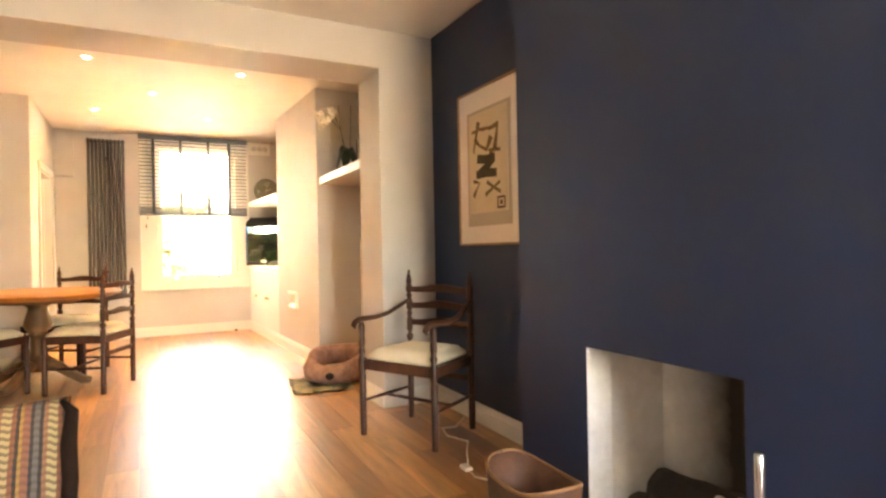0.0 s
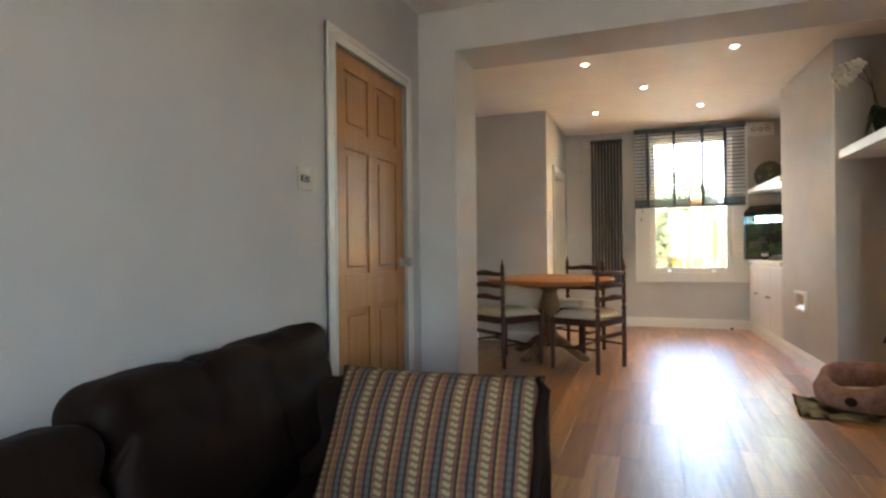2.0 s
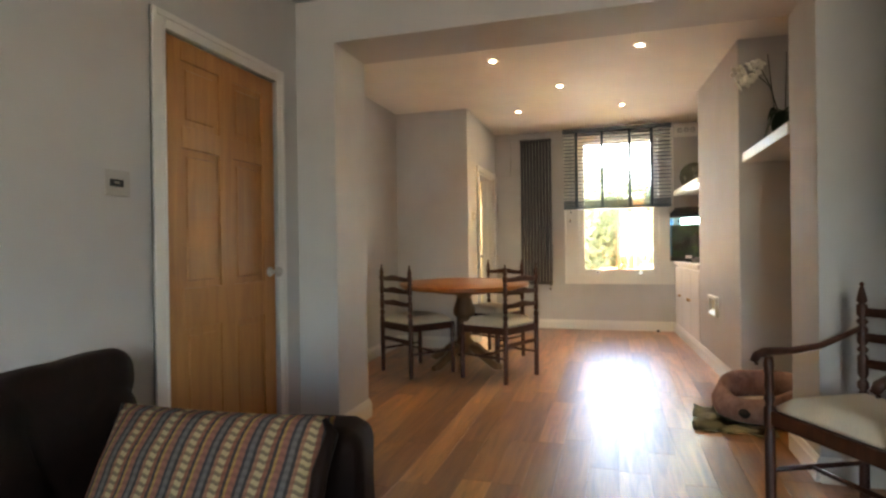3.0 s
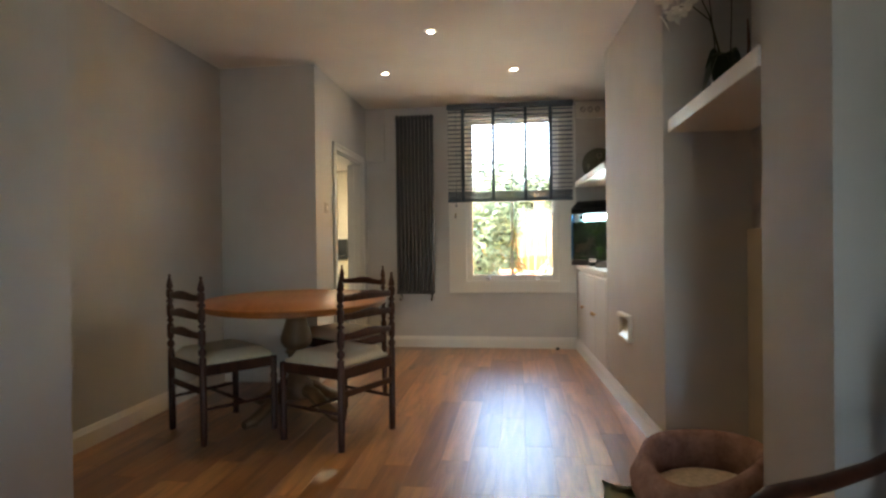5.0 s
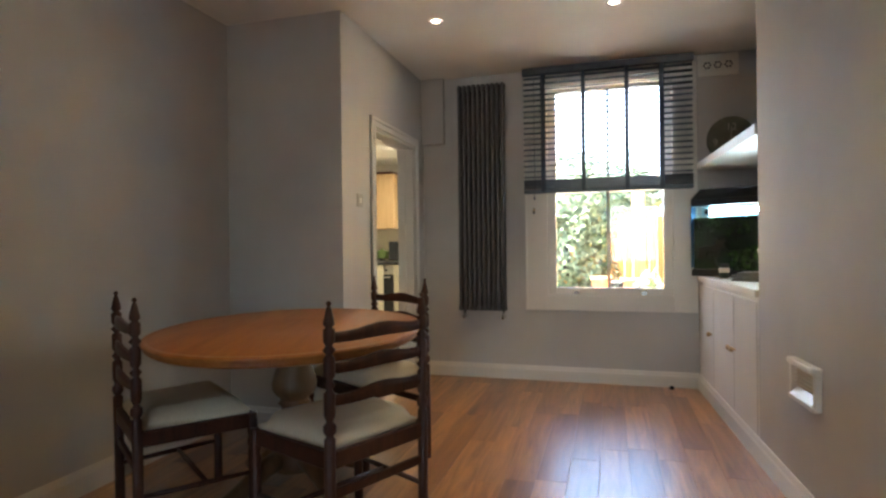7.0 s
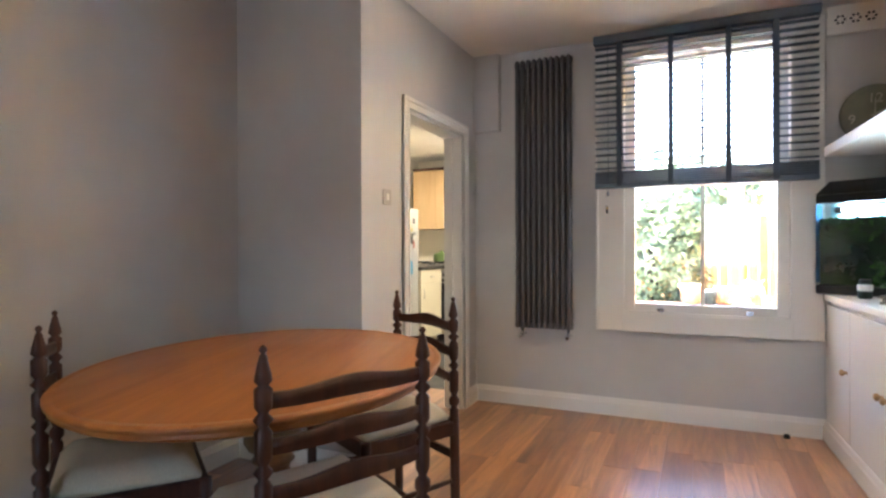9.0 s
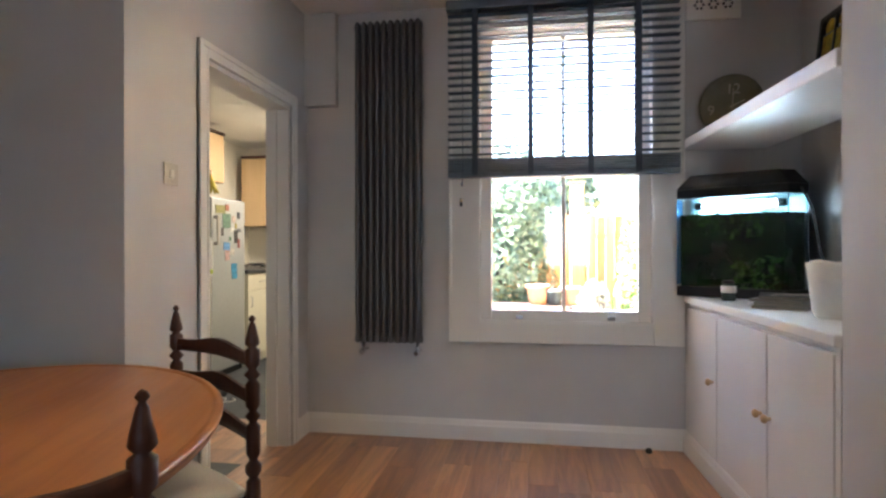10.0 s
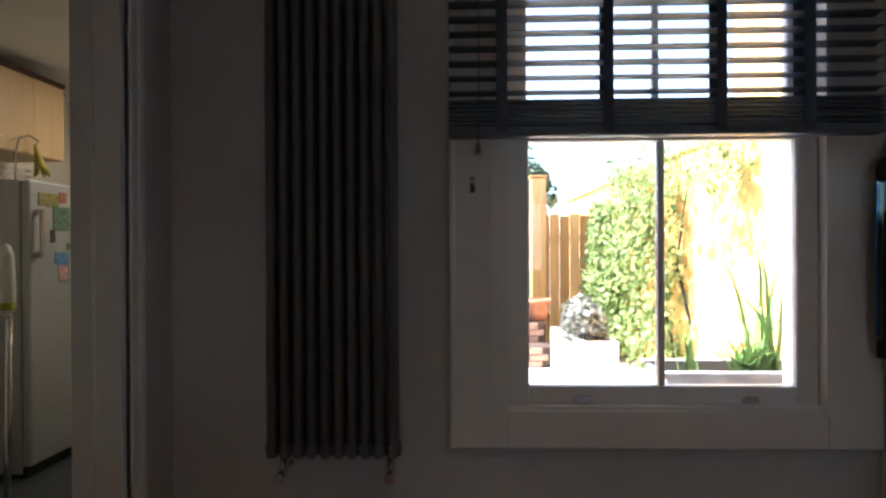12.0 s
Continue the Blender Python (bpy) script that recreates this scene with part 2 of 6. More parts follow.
fixed("floor", box(-1.95, 2.15, -2.2, 8.45, -0.12, -0.0215), SUBFLOOR, "dark sub-floor under oak planks").matrix_world = pose(0, 2.0, 0, math.degrees(math.atan(SLOPE))) @ pose(0, -2.0, 0)
fixed("ceiling", joined([box(-1.95, 2.2, -2.2, 8.45, CEIL, CEIL + 0.12)]), CEILING, "white painted plaster ceiling")

# front room, door wall
DY0, DY1, DTOP = 2.695, 3.535, 2.11
fixed("wall_west", joined([
    box(LW - 0.12, LW, -2.2, DY0, -0.1, CEIL), box(LW - 0.12, LW, DY1, NIB0, -0.1, CEIL), box(LW - 0.12, LW, DY0, DY1, DTOP, CEIL),
    box(LW - 0.12, LW - 0.09, DY0, DY1, -0.1, DTOP)]), WALL, "pale grey painted wall round the pine door")
# cross wall: nib, beam, pier
fixed("wall_cross", extrude([(DL - 0.1, -0.1), (-1.012, -0.1), (-1.012, 2.388), (1.50, 2.388), (1.50, -0.1), (RW + 0.1, -0.1), (RW + 0.1, CEIL), (DL - 0.1, CEIL)], "y", NIB0, NIB1),
    WALL, "pale grey wall with a wide square opening")
# front room, chimney side
fixed("wall_east", joined([box(RW, RW + 0.14, -2.2, NIB0, -0.1, CEIL)]), BLUE, "dark blue painted alcove wall")
FY0, FY1, FTOP = 1.115, 1.772, 0.727
fixed("chimney_breast", extrude([(0.68, -0.1), (FY0, -0.1), (FY0, FTOP), (FY1, FTOP), (FY1, -0.1), (2.205, -0.1), (2.205, CEIL), (0.68, CEIL)], "x", BREAST, RW),
    BLUE, "dark blue painted chimney breast with a square hearth opening")
fixed("wall_south", joined([
    box(-1.4, 0.62, -2.15, -2.0, -0.1, CEIL), box(1.78, 2.05, -2.15, -2.0, -0.1, CEIL), box(0.62, 1.78, -2.15, -2.0, -0.1, 0.75), box(0.62, 1.78, -2.15, -2.0, 2.25, CEIL)]),
    WALL, "pale grey front wall with the street window")
# rear room
fixed("wall_dining_west", box(DL - 0.12, DL, NIB1, HALL_Y + 0.1, -0.1, CEIL), WALL, "pale grey wall beside the dining table")
KY0, KY1, KTOP, KT = 7.17, 8.02, 2.035, 0.14
fixed("wall_hall", joined([
    box(DL - 0.12, KX - KT, HALL_Y, HALL_Y + 0.12, -0.1, CEIL),
    extrude([(HALL_Y, -0.1), (KY0, -0.1), (KY0, KTOP), (KY1, KTOP), (KY1, -0.1), (FAR + 0.1, -0.1), (FAR + 0.1, CEIL), (HALL_Y, CEIL)], "x", KX - KT, KX)]), WALL, "pale grey wall with the kitchen doorway")
WX0, WX1, WZ0, WZ1 = 0.10, 1.18, 0.76, 2.53
fixed("wall_north", joined([
    box(KX, WX0, FAR, FAR + 0.26, -0.1, CEIL), box(WX1, 2.1, FAR, FAR + 0.26, -0.1, CEIL),
    box(WX0, WX1, FAR, FAR + 0.26, -0.1, WZ0), box(WX0, WX1, FAR, FAR + 0.26, WZ1, CEIL)]), WALL, "pale grey garden wall with the sash window")
fixed("wall_dining_east", box(RW, RW + 0.14, NIB0, FAR + 0.2, -0.1, CEIL), WALL, "pale grey back wall of the alcoves")
BY0, BY1 = 5.34, 6.785
fixed("rear_chimney_breast", prism([(right_face(BY0), BY0), (RW, BY0), (RW, BY1), (right_face(BY1), BY1)], -0.1, CEIL), WALL, "pale grey plastered chimney breast")
fixed("pipe_boxing", box(KX, -0.728, FAR - 0.05, FAR, 2.085, CEIL, 0.003), WALL, "pale grey boxed-in pipe under the ceiling")
# thin slab, warmer beige than the walls, over the lower niche back
fixed("niche_panel", box(RW - 0.03, RW - 0.001, 4.20, 5.335, 0.0, 1.235, 0.003), paint("warm_beige_panel", (0.46, 0.40, 0.31), 0.6), "flat warm beige slab over the lower back of the niche")


def skirting(pts, h=0.12, d=0.018):
    """Moulded skirting board along plan points, room on its left hand."""
    bm = bmesh.new()
    prof = [(0, 0), (d, 0), (d, h * 0.72), (d * 0.75, h * 0.8), (d * 0.55, h * 0.92), (d * 0.35, h), (0, h)]
    P = [Vector((x, y, 0)) for x, y in pts]
    rings = []
    for i, p in enumerate(P):
        a = (P[i] - P[i - 1]).normalized() if i else (P[1] - P[0]).normalized()
        b = (P[i + 1] - P[i]).normalized() if i < len(P) - 1 else a
        na, nb = Vector((-a.y, a.x, 0)), Vector((-b.y, b.x, 0))
        nn = na + nb
        nn = nn / max(0.3, nn.dot(na))
        rings.append([bm.verts.new(p + nn * o + Vector((0, 0, z + 0.001 + fz(p.y)))) for o, z in prof])
    for a, b in zip(rings, rings[1:]):
        for k in range(len(prof)):
            bm.faces.new((a[k], a[(k + 1) % len(prof)], b[(k + 1) % len(prof)], b[k]))
    bm.faces.new(rings[0])
    bm.faces.new(list(reversed(rings[-1])))
    bmesh.ops.recalc_face_normals(bm, faces=bm.faces)
    return bm


SK = "white moulded skirting board"
fixed("baseboard", skirting([(LW, NIB0), (LW, DY1 + 0.09)]), TRIM, SK)
fixed("baseboard", skirting([(LW, DY0 - 0.09), (LW, -2.0)]), TRIM, SK)
fixed("baseboard", skirting([(DL, NIB1), (-1.012, NIB1), (-1.012, NIB0), (LW, NIB0)]), TRIM, SK)
fixed("baseboard", skirting([(KX, KY0 - 0.075), (KX, HALL_Y), (DL, HALL_Y), (DL, NIB1)]), TRIM, SK)
fixed("baseboard", skirting([(right_face(FAR - 0.018), FAR), (KX, FAR), (KX, KY1 + 0.075)]), TRIM, SK)
fixed("baseboard", skirting([(1.50, NIB0), (1.50, NIB1), (RW - 0.03, NIB1), (RW - 0.03, BY0), (right_face(BY0), BY0), (right_face(FAR - 0.018), FAR - 0.018)]), TRIM, SK)
fixed("baseboard", skirting([(RW, 2.205), (RW, NIB0), (1.50, NIB0)]), TRIM, SK)


def architrave(y0, y1, top, x, into, w=0.07, d=0.02):
    """Stepped door casing on a wall of constant x; into is the side of the room."""
    bms = []
    for (o, ww, dd) in ((0, w, d * 0.7), (w * 0.62, w * 0.38, d), (0, w * 0.2, d * 0.95)):
        xs = sorted((x, x + into * dd))
        bms.append(box(*xs, y0 - o - ww, y0 - o, 0, top + o + ww, 0.003))
        bms.append(box(*xs, y1 + o, y1 + o + ww, 0, top + o + ww, 0.003))
        bms.append(box(*xs, y0 - o, y1 + o, top + o, top + o + ww, 0.003))
    return joined(bms)


fixed("trim", architrave(DY0, DY1, DTOP, LW, 1, 0.075), TRIM, "white moulded door architrave")
fixed("trim", architrave(KY0, KY1, KTOP, KX, 1, 0.068), TRIM, "white moulded kitchen door architrave")
fixed("trim", joined([box(KX - KT, KX, KY0 - 0.001, KY0 + 0.022, 0, KTOP), box(KX - KT, KX, KY1 - 0.022, KY1 + 0.001, 0, KTOP), box(KX - KT, KX, KY0 + 0.022, KY1 - 0.022, KTOP - 0.022, KTOP + 0.001),
    box(KX - KT + 0.03, KX - KT + 0.07, KY1 - 0.036, KY1 - 0.022, 0, KTOP - 0.022)]), TRIM, "white door lining")

# pine door with six raised panels
door = tagged(thing("door_1", "closed six-panel varnished pine door", "door", pose(LW - 0.028, DY0 + 0.008, 0.018)), kind="structure")
DW, DH = DY1 - DY0 - 0.016, DTOP - 0.024
ST, MU = 0.105, 0.10
rows_z = [(0.20, 0.78), (0.965, 1.60), (1.70, 1.995)]
cols_y = [(ST, (DW - MU) / 2), ((DW + MU) / 2, DW - ST)]
bms = [box(-0.022, 0.022, 0, ST, 0, DH, 0.002), box(-0.022, 0.022, DW - ST, DW, 0, DH, 0.002), box(-0.0215, 0.0215, cols_y[0][1], cols_y[1][0], 0.1, DH - 0.05, 0.002)]
zs = [0, 0.20, 0.78, 0.965, 1.60, 1.70, 1.995, DH]
for a, b in zip(zs[::2], zs[1::2]):
    bms.append(box(-0.0218, 0.0218, ST, DW - ST, a, b, 0.002))
part("stile_frame", joined(bms), DOORWOOD, door)
for z0, z1 in rows_z:
    for y0, y1 in cols_y:
        b = box(-0.012, 0.012, y0 - 0.004, y1 + 0.004, z0 - 0.004, z1 + 0.004)
        put_box(b, -0.018, 0.018, y0 + 0.028, y1 - 0.028, z0 + 0.028, z1 - 0.028, 0.010)
        part("panel", b, DOORWOOD, door)
hd = part("handle", joined([lathe([(0.027, 0), (0.027, 0.006), (0.012, 0.010), (0.010, 0.035), (0.014, 0.042), (0.026, 0.052), (0.028, 0.064), (0.020, 0.074), (0.004, 0.077)], 18,
    pose(0.022, DW - 0.055, 1.012, 0, 90, 0))]), SATIN, door, "brushed steel door knob")
part("hinge", box(0.018, 0.027, -0.004, 0.006, 1.02, 1.10, 0.001), BRASS, door, "steel hinge leaf")
part("hinge", box(0.018, 0.027, -0.004, 0.006, 1.80, 1.88, 0.001), BRASS, door, "steel hinge leaf")

# street window behind, plain
w0 = tagged(thing("window_2", "white framed street window", "window", pose(1.2, -2.07, 0.75)), kind="structure")
part("window_frame", joined([box(-0.58, -0.52, -0.03, 0.03, 0, 1.5), box(0.52, 0.58, -0.03, 0.03, 0, 1.5), box(-0.52, 0.52, -0.03, 0.03, 0, 0.06), box(-0.52, 0.52, -0.03, 0.03, 1.44, 1.5), box(-0.03, 0.03, -0.025, 0.025, 0.06, 1.44)]), TRIM, w0)

# garden sash window
win = tagged(thing("window_1", "white painted timber sash window with clear panes", "window", pose(0, FAR, 0)), kind="structure")
casing = joined([
    box(-0.03, 0.145, -0.032, 0.0, 0.655, 2.60, 0.004), box(1.135, 1.302, -0.032, 0.0, 0.655, 2.60, 0.004), box(0.145, 1.135, -0.032, 0.0, 0.655, 0.775, 0.004), box(0.145, 1.135, -0.032, 0.0, 2.50, 2.60, 0.004),
    box(0.10, 0.155, -0.04, 0.2, 0.76, 2.53), box(1.125, 1.18, -0.04, 0.2, 0.76, 2.53), box(0.155, 1.125, -0.028, 0.2, 0.755, 0.785), box(0.155, 1.125, -0.02, 0.2, 2.49, 2.53),
    box(-0.03, -0.012, -0.042, 0.0, 0.655, 2.60, 0.004)])
part("window_frame", casing, TRIM, win)
SX0, SX1, MID = 0.155, 1.125, 0.64


def sash(z0, z1, y, low):
    s = part("sash", joined([
        box(SX0, SX0 + 0.068, y, y + 0.04, z0, z1, 0.004), box(SX1 - 0.068, SX1, y, y + 0.04, z0, z1, 0.004),
        box(SX0 + 0.068, SX1 - 0.068, y + 0.001, y + 0.039, z0, z0 + low, 0.004), box(SX0 + 0.068, SX1 - 0.068, y + 0.001, y + 0.039, z1 - 0.035, z1, 0.004),
        box(MID - 0.011, MID + 0.011, y + 0.004, y + 0.036, z0 + low, z1 - 0.035, 0.003)]), TRIM, win)
    for a, b in ((SX0 + 0.068, MID - 0.011), (MID + 0.011, SX1 - 0.068)):
        g = part("pane", box(a - 0.004, b + 0.004, y + 0.018, y + 0.022, z0 + low - 0.004, z1 - 0.031), PANE, s)
        g.visible_shadow = False
    return s


lower = sash(0.785, 1.655, 0.0, 0.058)
sash(1.625, 2.49, 0.045, 0.04)
for lx in (0.385, 0.905):
    part("sash_lift", joined([box(lx - 0.022, lx + 0.022, -0.022, 0.001, 0.80, 0.806, 0.001), box(lx - 0.022, lx + 0.022, -0.028, -0.022, 0.80, 0.818, 0.001), box(lx - 0.02, lx + 0.02, -0.006, 0.0005, 0.79, 0.80)]), CHROME, lower, "polished metal sash lift")
part("sash_stop", lathe([(0.008, 0), (0.010, 0.004), (0.006, 0.014)], 10, pose(0.046, -0.033, 1.49, 90, 0, 0)), BRASS, win, "small brass sash stop")
part("keyhole_cover", box(0.036, 0.052, -0.036, -0.030, 1.455, 1.505, 0.003), BLACKPL, win, "dark metal cover plate")

# ---- dining room things ----
POST = [(0.019, 0.0), (0.020, 0.05), (0.020, 0.50), (0.012, 0.51), (0.0225, 0.525), (0.0225, 0.545), (0.011, 0.56), (0.020, 0.58), (0.0205, 0.655), (0.0105, 0.668), (0.0225, 0.685), (0.0105, 0.70),
        (0.020, 0.715), (0.0205, 0.775), (0.0105, 0.788), (0.0235, 0.803), (0.011, 0.818), (0.0205, 0.832), (0.021, 0.872), (0.011, 0.880), (0.0205, 0.890), (0.0185, 0.905), (0.009, 0.945), (0.005, 0.952), (0.0105, 0.960), (0.006, 0.968), (0.001, 0.971)]
FRONTLEG = [(0.019, 0.0), (0.020, 0.03), (0.020, 0.30), (0.016, 0.31), (0.022, 0.325), (0.022, 0.345), (0.016, 0.36), (0.021, 0.375), (0.021, 0.455), (0.012, 0.458)]


def ladder_slat(w, z, h=0.042, bow=0.022, wave=0.012):
    """Curved rung with a raised middle, across the back along x."""
    bm = bmesh.new()
    n, rings = 14, []
    for i in range(n + 1):
        u = 2 * i / n - 1
        x = w / 2 * u
        y = -bow * (1 - u * u)
        k = 0.5 + 0.5 * math.cos(math.pi * min(1, abs(u) * 1.25))
        top, low = z + h * 0.28 + wave * k * 1.5, z - h * 0.5 - wave * 0.3 * (1 - k)
        rings.append([bm.verts.new((x, y + a, b)) for a, b in ((-0.007, low), (0.007, low), (0.0075, (low + top) / 2), (0.006, top), (-0.006, top), (-0.0075, (low + top) / 2))])
    for a, b in zip(rings, rings[1:]):
        for k in range(6):
            f = bm.faces.new((a[k], a[(k + 1) % 6], b[(k + 1) % 6], b[k]))
            f.smooth = k in (1, 4)
    bm.faces.new(rings[0])
    bm.faces.new(list(reversed(rings[-1])))
    bmesh.ops.recalc_face_normals(bm, faces=bm.faces)
    return bm


def seat_pad(wb, wf, d, z0, z1, seed=0):
    """Upholstered drop-in seat, wider in front, softly domed."""
    bm = bmesh.new()
    n = 10
    tops, lows = [], []
    for j in range(n + 1):
        v = j / n
        for i in range(n + 1):
            u = 2 * i / n - 1
            w = wb + (wf - wb) * v
            edge = min(1 - abs(u), 2 * min(v, 1 - v) * 0.9)
            rise = 1 - max(0, 1 - edge / 0.28) ** 2.2
            z = z0 + (z1 - z0) * (0.30 + 0.70 * rise) + 0.004 * noise.noise(Vector((u * 2 + seed, v * 2, 1.7)))
            tops.append(bm.verts.new((w / 2 * u, d * (v - 0.5), z)))
            lows.append(bm.verts.new((w / 2 * u * 0.985, d * 0.985 * (v - 0.5), z0)))
    for j in range(n):
        for i in range(n):
            a = j * (n + 1) + i
            q = (a, a + 1, a + n + 2, a + n + 1)
            f = bm.faces.new([tops[k] for k in q])
            f.smooth = True
            bm.faces.new([lows[k] for k in reversed(q)])
    rim = [i for i in range(n + 1)] + [j * (n + 1) + n for j in range(1, n + 1)] + [n * (n + 1) + i for i in range(n - 1, -1, -1)] + [j * (n + 1) for j in range(n - 1, 0, -1)]
    for a, b in zip(rim, rim[1:] + rim[:1]):
        f = bm.faces.new((lows[a], lows[b], tops[b], tops[a]))
        f.smooth = True
    return bm


def ladderback(name, label, m, arms=False, group=""):
    """Turned ladder-back chair, facing local +y; its origin is on the floor under the seat."""
    wb, wf, d = (0.47, 0.53, 0.43) if arms else (0.455, 0.51, 0.43)
    ch = thing(name, label, "chair", m, group)
    yb, yf = -d / 2, d / 2
    for s in (-1, 1):
        part("leg", lathe(POST, 12, pose(s * wb / 2, yb, 0)), DARKWOOD, ch)
        prof = FRONTLEG
        if arms:
            prof = [(0.019, 0.0), (0.020, 0.03), (0.020, 0.36), (0.015, 0.372), (0.022, 0.39), (0.022, 0.46), (0.013, 0.475), (0.021, 0.50), (0.014, 0.525), (0.020, 0.55), (0.016, 0.60), (0.021, 0.64), (0.016, 0.675)]
        part("leg", lathe(prof, 12, pose(s * wf / 2, yf, 0)), DARKWOOD, ch)
    for z in (0.635, 0.745, 0.85):
        part("ladder_slat", place(ladder_slat(wb - 0.03, z), pose(0, yb, 0)), DARKWOOD, ch)
    part("seat_frame", joined([
        box(-wb / 2 + 0.015, wb / 2 - 0.015, yb - 0.012, yb + 0.012, 0.395, 0.455, 0.004), box(-wf / 2 + 0.015, wf / 2 - 0.015, yf - 0.012, yf + 0.012, 0.395, 0.455, 0.004),
        place(box(-0.012, 0.012, -d / 2 + 0.01, d / 2 - 0.01, 0.396, 0.455, 0.004), pose(-(wb + wf) / 4, 0, 0, 0, 0, math.degrees(math.atan2((wf - wb) / 2, d)))),
        place(box(-0.012, 0.012, -d / 2 + 0.01, d / 2 - 0.01, 0.396, 0.455, 0.004), pose((wb + wf) / 4, 0, 0, 0, 0, -math.degrees(math.atan2((wf - wb) / 2, d))))]), DARKWOOD, ch)
    part("seat", place(seat_pad(wb - 0.045, wf - (0.05 if arms else 0.01), d - 0.02, 0.452, 0.522, m.translation.x), pose(0, 0.002, 0)), CREAM, ch, "cream fabric seat pad")
    xs = (wb + wf) / 4
    for s in (-1, 1):
        part("stretcher", tube([(s * wb / 2, yb, 0.205), (s * xs, 0, 0.205), (s * wf / 2, yf, 0.205)], [0.009, 0.012, 0.009], 8), DARKWOOD, ch)
    part("stretcher", tube([(-xs + 0.005, 0.03, 0.205), (0, 0.03, 0.205), (xs - 0.005, 0.03, 0.205)], [0.009, 0.012, 0.009], 8), DARKWOOD, ch)
    part("stretcher", box(-wb / 2 + 0.012, wb / 2 - 0.012, yb - 0.008, yb + 0.008, 0.29, 0.325, 0.003), DARKWOOD, ch)
    if arms:
        for s in (-1, 1):
            pts = [(s * wb / 2, yb + 0.01, 0.775), (s * (wb / 2 + 0.012), yb + 0.08, 0.745), (s * (wb / 2 + 0.03), yb + 0.18, 0.705), (s * (wf / 2 + 0.01), yb + 0.30, 0.69), (s * (wf / 2 + 0.005), yf - 0.03, 0.693), (s * wf / 2, yf + 0.02, 0.695), (s * wf / 2, yf + 0.055, 0.682), (s * wf / 2, yf + 0.07, 0.660), (s * wf / 2, yf + 0.058, 0.646)]
            part("armrest", tube(pts, [0.014, 0.015, 0.017, 0.019, 0.021, 0.022, 0.021, 0.018, 0.010], 10, 0.8), DARKWOOD, ch, "scrolled dark armrest")
    return ch


def facing(back, direction, d):
    """Pose of a chair whose back legs stand round the point back and which looks along direction."""
    v = Vector((*direction, 0)).normalized()
    c = Vector((*back, 0)) + v * d / 2
    return pose(c.x, c.y, fz(c.y) + 0.0005, math.degrees(math.atan(SLOPE)) * v.y, 0, math.degrees(math.atan2(-v.x, v.y)))


CHAIRS = "chairs round the table"
ladderback("dining_chair", "dark turned ladder-back chair with cream seat, by the wall", facing((-1.265, 5.37), (0.58, 0.80), 0.43), group=CHAIRS)
ladderback("dining_chair", "dark turned ladder-back chair with cream seat, facing the table", facing((-0.172, 5.435), (-0.905, 0.425), 0.43), group=CHAIRS)
ladderback("dining_chair", "dark turned ladder-back chair with cream seat, near the kitchen doorway", facing((-0.505, 6.53), (-0.5, -0.866), 0.43), group=CHAIRS)
ladderback("armchair", "dark turned ladder-back armchair with cream seat, beside the blue alcove", facing((1.69, 3.295), (-0.37, -0.195), 0.43), arms=True)

# oval table on a turned pedestal
TZ = 0.785
table = thing("dining_table", "oval orange pine dining table on a turned pedestal", "table", pose(-0.768, 5.835, fz(5.83), 0, 0, 18.6))
EA, EB = 0.60, 0.775
part("tabletop", lathe([(0.90, TZ - 0.046), (0.955, TZ - 0.044), (0.985, TZ - 0.030), (0.975, TZ - 0.026), (0.998, TZ - 0.014), (1.0, TZ - 0.006), (0.992, TZ), (0.965, TZ), (0.960, TZ - 0.0025), (0.954, TZ), (0.3, TZ)], 72, None, EA, EB), TABLEWOOD, table)
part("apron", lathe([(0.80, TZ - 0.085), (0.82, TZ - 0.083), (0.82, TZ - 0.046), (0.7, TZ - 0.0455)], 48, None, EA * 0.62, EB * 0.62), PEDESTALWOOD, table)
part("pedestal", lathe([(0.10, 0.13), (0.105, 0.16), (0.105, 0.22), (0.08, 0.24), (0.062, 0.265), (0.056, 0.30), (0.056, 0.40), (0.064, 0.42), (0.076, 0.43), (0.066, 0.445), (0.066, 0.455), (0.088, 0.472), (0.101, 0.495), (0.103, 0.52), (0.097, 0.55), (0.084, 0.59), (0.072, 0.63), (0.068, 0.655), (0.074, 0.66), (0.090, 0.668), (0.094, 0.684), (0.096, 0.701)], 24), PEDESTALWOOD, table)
for k in range(4):
    a = pose(0, 0, 0, 0, 0, 45 + 90 * k)
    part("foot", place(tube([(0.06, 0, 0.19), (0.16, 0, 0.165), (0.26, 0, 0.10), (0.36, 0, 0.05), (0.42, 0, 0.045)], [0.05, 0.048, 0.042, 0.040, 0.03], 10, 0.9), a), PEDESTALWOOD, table)

